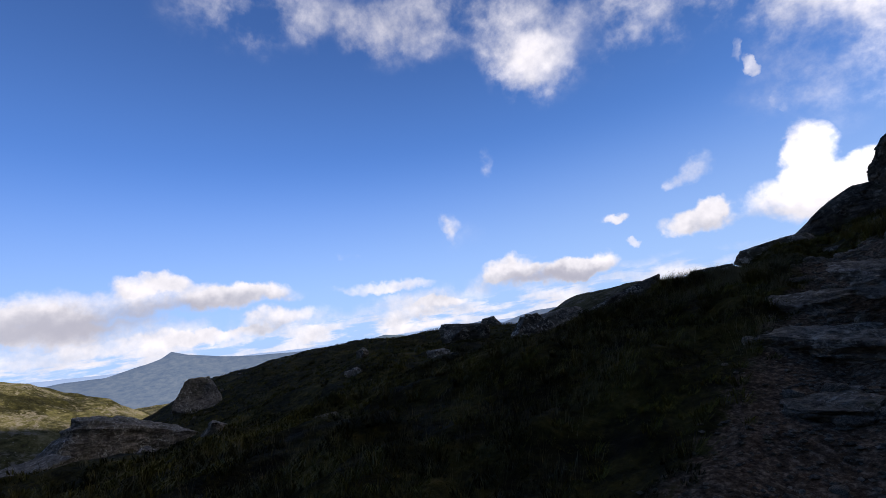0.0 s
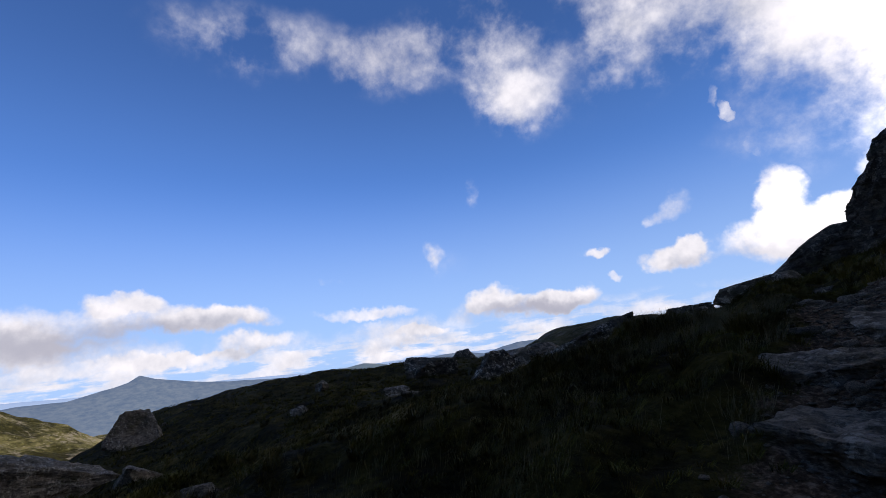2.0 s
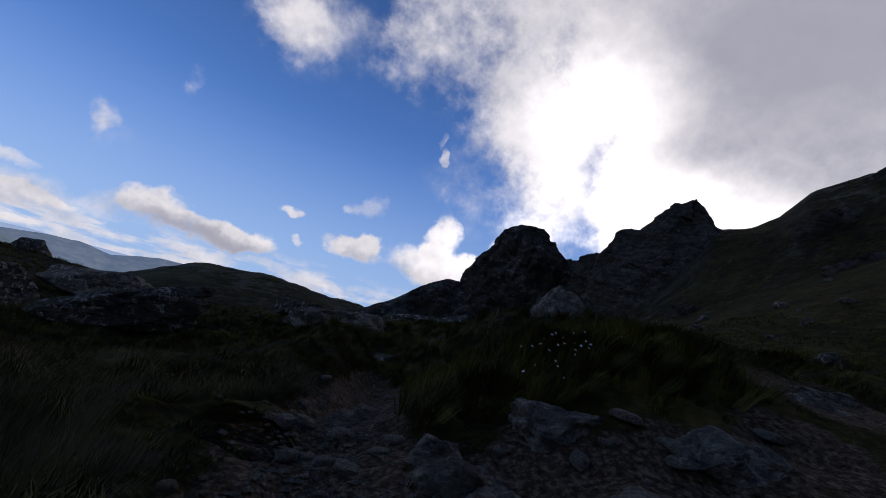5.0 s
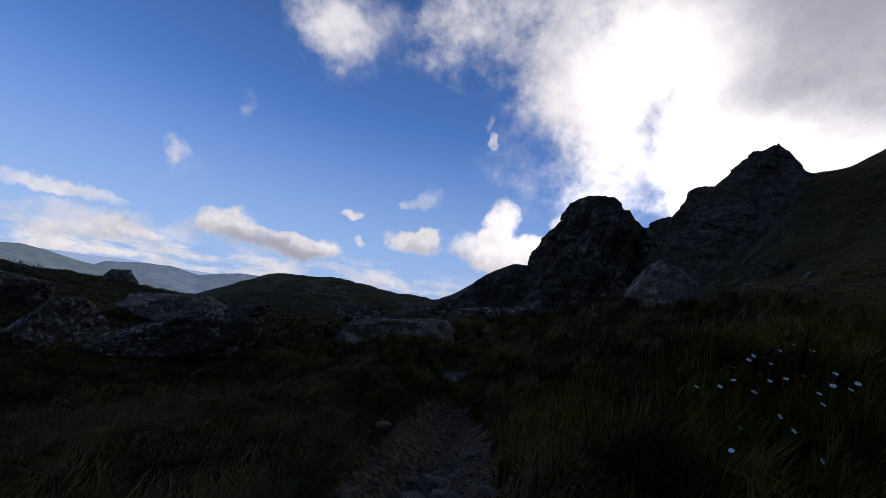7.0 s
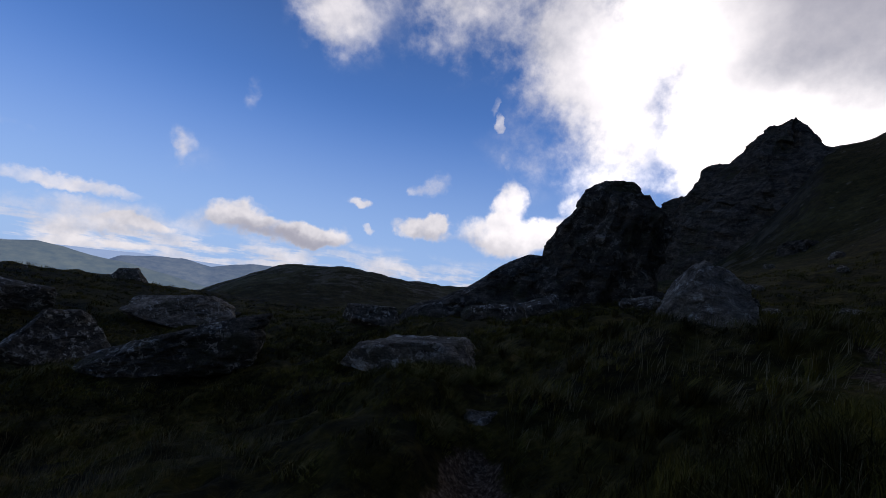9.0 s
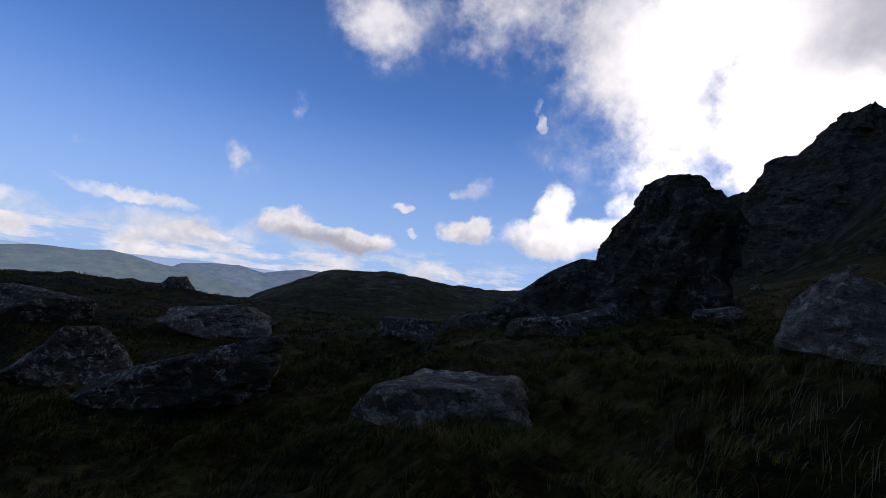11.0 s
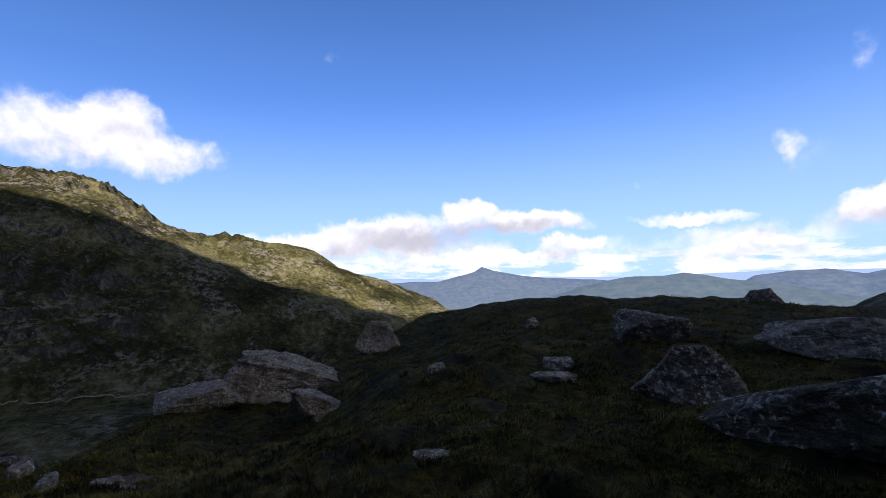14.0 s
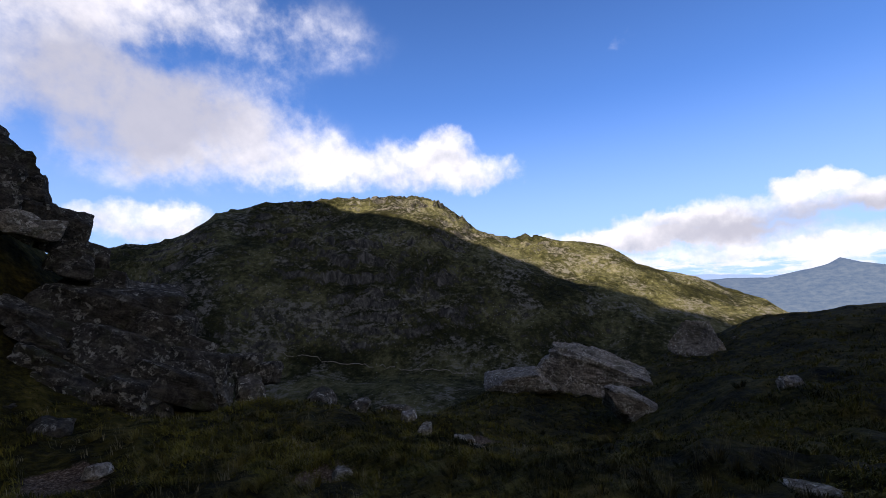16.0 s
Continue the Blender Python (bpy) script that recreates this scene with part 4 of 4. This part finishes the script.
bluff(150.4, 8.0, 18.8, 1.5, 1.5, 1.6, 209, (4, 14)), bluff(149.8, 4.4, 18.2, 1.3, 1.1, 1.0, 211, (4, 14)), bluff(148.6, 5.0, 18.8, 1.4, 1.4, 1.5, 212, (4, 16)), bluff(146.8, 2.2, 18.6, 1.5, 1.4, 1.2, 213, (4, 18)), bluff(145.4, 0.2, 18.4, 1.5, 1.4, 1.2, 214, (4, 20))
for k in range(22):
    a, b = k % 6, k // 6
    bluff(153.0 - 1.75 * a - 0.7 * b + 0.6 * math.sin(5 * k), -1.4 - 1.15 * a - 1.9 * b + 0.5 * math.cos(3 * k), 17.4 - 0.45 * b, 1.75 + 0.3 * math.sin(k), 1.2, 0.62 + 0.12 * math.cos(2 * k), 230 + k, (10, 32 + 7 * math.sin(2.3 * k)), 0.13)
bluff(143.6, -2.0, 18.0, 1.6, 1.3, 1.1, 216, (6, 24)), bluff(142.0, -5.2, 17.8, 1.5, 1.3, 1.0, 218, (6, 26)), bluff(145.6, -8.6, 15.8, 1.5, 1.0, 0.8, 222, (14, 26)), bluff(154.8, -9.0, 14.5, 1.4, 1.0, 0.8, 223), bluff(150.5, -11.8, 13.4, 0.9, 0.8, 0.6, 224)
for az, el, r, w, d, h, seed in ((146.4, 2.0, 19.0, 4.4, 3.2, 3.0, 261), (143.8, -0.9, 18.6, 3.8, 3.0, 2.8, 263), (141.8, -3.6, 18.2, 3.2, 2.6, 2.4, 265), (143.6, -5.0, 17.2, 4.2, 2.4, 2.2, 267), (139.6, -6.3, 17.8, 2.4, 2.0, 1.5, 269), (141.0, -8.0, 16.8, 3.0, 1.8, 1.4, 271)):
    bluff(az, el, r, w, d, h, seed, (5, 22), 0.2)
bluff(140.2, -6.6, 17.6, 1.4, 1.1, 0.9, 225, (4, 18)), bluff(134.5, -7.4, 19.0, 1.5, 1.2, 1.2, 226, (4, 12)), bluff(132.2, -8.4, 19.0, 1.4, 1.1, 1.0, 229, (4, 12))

# rocks strewn over the hillside below the pinnacle and on the moor
hill = np.random.RandomState(19)
SHAPES = []
for s in range(6):
    p, f = rock_shape(1.0, hill.uniform(0.6, 0.9), hill.uniform(0.45, 0.7), 500 + s, strata=0.1, sub=3)
    me = bpy.data.meshes.new("hillside_rock")
    me.from_pydata(p.tolist(), [], f)
    me.materials.append(ROCK_DARK)
    SHAPES.append(me)
for i in range(110):
    az, r = (hill.uniform(-62, -16), math.exp(hill.uniform(math.log(13), math.log(110)))) if i < 70 else (hill.uniform(20, 135), math.exp(hill.uniform(math.log(16), math.log(60))))
    x, y = OX - r * math.sin(radians(az)), OY + r * math.cos(radians(az))
    size = (0.25 + 0.9 * hill.rand() ** 2) * (0.6 + r / 70) * (1.0 if i < 70 else 0.45)
    ob = new("hillside_rock", SHAPES[i % 6])
    ob.matrix_world = pose(x, y, ground_at(x, y) + 0.08 * size, hill.uniform(-14, 14), hill.uniform(-14, 14), hill.uniform(0, 360)) @ Matrix.Scale(size, 4)
    tagged(ob, "grey rock half sunk in the grassy hillside", "rock", "rocks strewn on the hillside")
    STANDING.append((x, y, 0.35 * size))

# bare rock and stones along the path
def bedrock(x, y, w, d, h, turn, seed, tilt=(0, 0)):
    STANDING.append((x, y, 0.36 * (w + d) / 2))
    boulder("bedrock_slab", "low worn slab of bedrock beside the path", x, y, w, d, h, turn, tilt, seed, 0.72, 0.06, SLAB, sub=5, group="slabs along the path", rough=1.5)


bedrock(2.0, 6.4, 1.9, 1.3, 0.42, 25, 315, (5, 2)), bedrock(1.25, 5.7, 1.3, 1.5, 0.34, 60, 316, (3, 0)), bedrock(1.0, 6.9, 1.2, 0.8, 0.36, 10, 317, (6, 0)), bedrock(2.9, 6.9, 1.7, 0.9, 0.5, -8, 318, (9, 0)), bedrock(0.9, 4.5, 1.0, 0.8, 0.26, 40, 319)
bedrock(2.5, 8.1, 0.9, 0.6, 0.34, 35, 320, (8, 6)), bedrock(3.2, 7.9, 1.0, 0.6, 0.36, -15, 321, (12, 0)), bedrock(3.9, 8.5, 0.8, 0.5, 0.32, 12, 322, (10, 0)), bedrock(2.2, 8.8, 0.6, 0.45, 0.3, 70, 323, (0, 10)), bedrock(5.3, 10.8, 0.9, 0.5, 0.3, 8, 324, (6, 0))
bedrock(3.0, 6.2, 1.3, 0.9, 0.4, 20, 301, (6, 4)), bedrock(3.5, 7.3, 1.2, 0.7, 0.45, -10, 302, (10, 0)), bedrock(2.7, 4.6, 1.1, 0.8, 0.35, 40, 303), bedrock(2.5, 7.2, 0.8, 0.5, 0.3, 60, 304, (0, 12))
bedrock(2.3, 8.4, 0.7, 0.5, 0.35, 30, 305, (0, 14)), bedrock(5.6, 9.6, 1.0, 0.6, 0.35, 15, 306, (8, 0)), bedrock(6.2, 10.2, 0.8, 0.5, 0.3, -20, 307), bedrock(5.2, 11.2, 0.9, 0.5, 0.3, 5, 308), bedrock(7.0, 13.4, 1.0, 0.6, 0.35, 0, 309)
bedrock(4.2, 5.6, 1.4, 0.9, 0.45, 10, 310, (8, 5)), bedrock(3.4, 3.6, 1.0, 0.8, 0.35, 70, 311), bedrock(1.9, 13.4, 0.6, 0.4, 0.3, 10, 312), bedrock(4.6, 7.9, 0.9, 0.6, 0.35, 33, 313, (10, 0)), bedrock(2.9, 8.9, 0.6, 0.5, 0.4, 12, 314)


# a pale trodden line across the valley side
def make_hill_track():
    pts, rs = [], np.geomspace(20, 500, 260)
    for az in np.linspace(133, 107, 60):
        a, el = radians(az), np.interp(az, [107, 115, 123, 131, 133], [-11.3, -10.6, -9.4, -7.6, -7.2])
        xs, ys = 0.63 - rs * math.sin(a), 10.39 + rs * math.cos(a)
        over = np.nonzero(land(xs, ys) > 2.13 + rs * math.tan(radians(el)))[0]
        if len(over):
            pts.append((float(xs[over[0]]), float(ys[over[0]]), float(rs[over[0]])))
    med = [sorted(p[2] for p in pts[max(0, i - 5):i + 6])[len(pts[max(0, i - 5):i + 6]) // 2] for i in range(len(pts))]
    vs, fs = [], []
    for (x, y, r), q in zip(pts, med):
        ux, uy = (x - 0.63) / r, (y - 10.39) / r
        for s in (-1, 1):
            qx, qy = 0.63 + ux * (q + s * 0.45), 10.39 + uy * (q + s * 0.45)
            vs.append((qx, qy, ground_at(0.63 + ux * q, 10.39 + uy * q) + 0.5 + s * 0.2))
    fs = [(2 * i, 2 * i + 1, 2 * i + 3, 2 * i + 2) for i in range(len(pts) - 1)]
    tagged(mesh_object("hill_track", vs, fs, SLAB), "narrow pale footpath across the valley side", "path", kind="structure")


make_hill_track()


# ---- grass, stones and flowers ----
rng = np.random.RandomState(7)


def free(x, y, margin=0.0):
    ok = np.ones(len(x), bool)
    for sx, sy, sr in STANDING:
        ok &= np.hypot(x - sx, y - sy) > sr + margin
    return ok


def blades(name, label, x, y, length, lean, width, count, mat):
    """Tufts of grass at x, y: each a spray of bent blades that taper to a tip."""
    n = len(x) * count
    tx, ty, ln = np.repeat(x, count), np.repeat(y, count), np.repeat(length, count) * rng.uniform(0.45, 1.1, n)
    th = rng.uniform(0, 2 * np.pi, n)
    sp = np.repeat(length, count) * 0.35 * np.sqrt(rng.rand(n))
    bx, by = tx + sp * np.cos(th), ty + sp * np.sin(th)
    bz = land(bx, by) - 0.02
    wind = np.array([0.55, -0.25])
    dx = np.cos(th) * lean * rng.uniform(0.3, 1.1, n) + wind[0] * lean + rng.normal(0, 0.12, n)
    dy = np.sin(th) * lean * rng.uniform(0.3, 1.1, n) + wind[1] * lean + rng.normal(0, 0.12, n)
    px, py = -np.sin(th + 1.0), np.cos(th + 1.0)
    w = width * rng.uniform(0.7, 1.3, n)
    base = np.stack([bx, by, bz], 1)
    side = np.stack([px * w, py * w, 0 * w], 1)
    mid = base + np.stack([dx * ln * 0.3, dy * ln * 0.3, ln * 0.62], 1)
    tip = base + np.stack([dx * ln * 0.95, dy * ln * 0.95, ln * np.clip(1.0 - 0.35 * np.hypot(dx, dy), 0.4, 1)], 1)
    v = np.stack([base - side, base + side, mid + side * 0.7, mid - side * 0.7, tip], 1).reshape(-1, 3)
    me = bpy.data.meshes.new(name)
    me.vertices.add(len(v))
    me.vertices.foreach_set("co", v.astype(np.float32).ravel())
    k = np.arange(n) * 5
    loops = np.stack([k, k + 1, k + 2, k + 3, k + 3, k + 2, k + 4], 1).ravel()
    me.loops.add(len(loops))
    me.loops.foreach_set("vertex_index", loops.astype(np.int32))
    me.polygons.add(2 * n)
    starts = np.stack([np.arange(n) * 7, np.arange(n) * 7 + 4], 1).ravel()
    me.polygons.foreach_set("loop_start", starts.astype(np.int32))
    me.materials.append(mat)
    me.update(calc_edges=True)
    me.validate()
    return tagged(new(name, me), label, "grass", kind="stuff")


def scatter(n, r0, r1, a0=-180, a1=180, thin=0.0, seed=3, off=1.05):
    u = np.sqrt(rng.uniform(r0 ** 2, r1 ** 2, n)) if r1 < 14 else np.exp(rng.uniform(math.log(r0), math.log(r1), n))
    a = np.radians(rng.uniform(a0, a1, n))
    x, y = OX - u * np.sin(a), OY + u * np.cos(a)
    keep = (fbm(x / 1.7, y / 1.7, 3, seed) > thin - 0.2) & (track_distance(x, y) > off + 0.5 * fbm(x / 0.8, y / 0.8, 2, 8)) & free(x, y)
    return x[keep], y[keep]


x, y = scatter(11000, 0.3, 9.5, thin=-0.1)
blades("moor_grass", "tufted green moor grass on the shelf", x, y, 0.06 + 0.16 * np.clip(fbm(x / 0.9, y / 0.9, 3, 41) + 0.3, 0, 1), 1.3, 0.0026, 30, GRASS)
x, y = scatter(52000, 8.5, 48.0, -62, 165, thin=0.0)
blades("moor_grass", "tufted green moor grass farther out", x, y, (0.10 + 0.16 * np.clip(fbm(x / 1.6, y / 1.6, 3, 22) + 0.4, 0, 1)) * (0.8 + np.hypot(x - OX, y - OY) / 50), 1.15, 0.008, 9, GRASS)
x, y = scatter(1700, 0.6, 9.0, thin=0.1, seed=14, off=1.4)
blades("tussock_grass", "dense dark tussocks bent by the wind", x, y, rng.uniform(0.14, 0.25, len(x)), 1.35, 0.0026, 80, GRASS)
x, y = scatter(1500, 0.9, 20.0, -65, 170, thin=0.15, seed=16, off=1.5)
blades("tussock_mound", "rounded tussocks of long bent grass", x, y, rng.uniform(0.2, 0.34, len(x)) * (0.85 + np.hypot(x - OX, y - OY) / 60), 1.3, 0.0026 + 0.0002 * np.repeat(np.hypot(x - OX, y - OY), 120), 120, TUSSOCK)
# long grass hanging over the bank, and in front of the flat boulder
x = np.concatenate([rng.normal(3.3, 0.7, 420), rng.uniform(-0.1, 2.0, 60)])
y = np.concatenate([rng.normal(10.3, 0.6, 420), rng.normal(14.35, 0.16, 60)])
ok = (track_distance(x, y) > 1.25) & (y > 9.0)
x, y = x[ok], y[ok]
blades("tussock_mound", "long dark grass hanging over the bank", x, y, rng.uniform(0.2, 0.34, len(x)), 1.3, 0.0028, 100, GRASS)
x, y = scatter(9000, 0.8, 30.0, -65, 170, thin=0.1, seed=15, off=1.3)
blades("dry_grass", "pale dry stalks among the green grass", x, y, rng.uniform(0.16, 0.32, len(x)), 0.6, 0.0012 + 0.00016 * np.repeat(np.hypot(x - OX, y - OY), 8), 8, STRAW)

# loose stones on the path
PEBBLES = []
for s in range(9):
    p, f = rock_shape(1.0, rng.uniform(0.6, 0.9), rng.uniform(0.3, 0.6), 400 + s, sub=2, rough=1.2)
    PEBBLES.append((p, f))
meshes = []
for p, f in PEBBLES:
    me = bpy.data.meshes.new("path_stone")
    me.from_pydata(p.tolist(), [], f)
    me.materials.append(PEBBLE)
    meshes.append(me)
for i in range(300):
    s = rng.rand() * (len(TRACK) - 2)
    k = int(s)
    (ax, ay, aw), (bx, by, bw) = TRACK[k], TRACK[k + 1]
    t = s - k
    sx = ax + (bx - ax) * t + rng.normal(0, 0.75) * (aw + (bw - aw) * t)
    sy = ay + (by - ay) * t + rng.normal(0, 0.4)
    size = 0.05 + 0.16 * rng.rand() ** 2.2
    if i >= 190:
        sx, sy, size = 3.0 + rng.normal(0, 0.6), 7.5 + rng.normal(0, 0.9), 0.05 + 0.17 * rng.rand() ** 2
    ob = new("path_stone", meshes[i % len(meshes)])
    ob.matrix_world = pose(sx, sy, ground_at(sx, sy) + size * 0.12, rng.uniform(-12, 12), rng.uniform(-12, 12), rng.uniform(0, 360)) @ Matrix.Scale(size, 4)
    tagged(ob, "loose angular stone on the trodden path", "stone", "stones of the path")


def gravel(n):
    vs = []
    octa = np.array([(1, 0, 0), (-1, 0, 0), (0, 1, 0), (0, -1, 0), (0, 0, 0.7), (0, 0, -0.7)], float)
    of = np.array([(0, 2, 4), (2, 1, 4), (1, 3, 4), (3, 0, 4), (2, 0, 5), (1, 2, 5), (3, 1, 5), (0, 3, 5)])
    for i in range(n):
        s = rng.rand() * (len(TRACK) - 2)
        k = int(s)
        (ax, ay, aw), (bx, by, bw) = TRACK[k], TRACK[k + 1]
        t = s - k
        vs.append((ax + (bx - ax) * t + rng.normal(0, 0.55) * (aw + (bw - aw) * t), ay + (by - ay) * t + rng.normal(0, 0.3)))
    xy = np.array(vs)
    z = land(xy[:, 0], xy[:, 1])
    size = 0.008 + 0.028 * rng.rand(n) ** 2
    a = rng.uniform(0, 6.28, n)
    o = octa[None] * rng.uniform(0.6, 1.3, (n, 6, 1)) * size[:, None, None]
    c, s = np.cos(a)[:, None], np.sin(a)[:, None]
    vx = o[:, :, 0] * c - o[:, :, 1] * s + xy[:, :1]
    vy = o[:, :, 0] * s + o[:, :, 1] * c + xy[:, 1:]
    v = np.stack([vx, vy, o[:, :, 2] * 0.7 + z[:, None] + 0.004], 2).reshape(-1, 3)
    f = (of[None] + 6 * np.arange(n)[:, None, None]).reshape(-1, 3)
    tagged(mesh_object("gravel", v.tolist(), f.tolist(), STONE, smooth=False), "fine broken gravel on the trodden path", "gravel", kind="stuff")


gravel(7000)

# a patch of white daisies on the bank
PETAL, gp, bp = material("white_petal", 0.7)
gp.plug(bp.inputs["Base Color"], gp.mix(gp.node("ShaderNodeNewGeometry").outputs["Random Per Island"], (0.78, 0.78, 0.74, 1), (0.86, 0.86, 0.84, 1)))
HEART, gh, bh = material("yellow_flower_heart", 0.8)
gh.plug(bh.inputs["Base Color"], gh.mix(gh.noise(gh.node("ShaderNodeTexCoord").outputs["Object"], 900.0).outputs["Fac"], (0.5, 0.3, 0.03, 1), (0.7, 0.48, 0.05, 1)))
STALK, gs, bs = material("green_stalk", 0.8)
gs.plug(bs.inputs["Base Color"], gs.mix(gs.noise(gs.node("ShaderNodeTexCoord").outputs["Object"], 60.0).outputs["Fac"], (0.03, 0.05, 0.012, 1), (0.07, 0.10, 0.03, 1)))


def make_daisy():
    top = new("daisy")
    tagged(top, "white daisy with a yellow heart in the grass", "flower", "daisies on the bank")
    hgt, rad = 0.2, 0.0115
    vs, fs = [], []
    for i in range(13):
        a = 2 * math.pi * i / 13
        c, s = math.cos(a), math.sin(a)
        pts = [(0.25, -0.10, 0), (0.25, 0.10, 0), (0.75, 0.17, 0.1), (1.0, 0.05, 0.05), (1.0, -0.05, 0.05), (0.75, -0.17, 0.1)]
        fs.append(tuple(range(len(vs), len(vs) + 6)))
        vs += [((u * c - w * s) * rad, (u * s + w * c) * rad, hgt + z * rad) for u, w, z in pts]
    mesh_object("petals", vs, fs, PETAL, top, False)
    v, f = ICO[2]
    mesh_object("heart", v * np.array([0.3, 0.3, 0.16]) * rad + np.array([0, 0, hgt + 0.001]), f, HEART, top)
    vs, fs = [], []
    for k in range(4):
        for j in range(5):
            a = 2 * math.pi * j / 5
            vs.append((0.0012 * math.cos(a) + 0.01 * math.sin(k), 0.0012 * math.sin(a), hgt * k / 3 - 0.003 * (k == 3)))
    vs = [(x - 0.01 * math.sin(3) * (z / hgt), y, z) for x, y, z in vs]
    for k in range(3):
        for j in range(5):
            fs.append((k * 5 + j, k * 5 + (j + 1) % 5, k * 5 + 5 + (j + 1) % 5, k * 5 + 5 + j))
    mesh_object("stalk", vs, fs, STALK, top)
    return top


first = make_daisy()
for i in range(28):
    dx, dy = 3.12 + rng.normal(0, 0.2), 9.62 + rng.normal(0, 0.2)
    m = pose(dx, dy, ground_at(dx, dy), 30 + rng.normal(0, 12), rng.normal(0, 12), rng.uniform(-30, 30))
    if i:
        copy_thing(first, m)
    else:
        first.matrix_basis = m
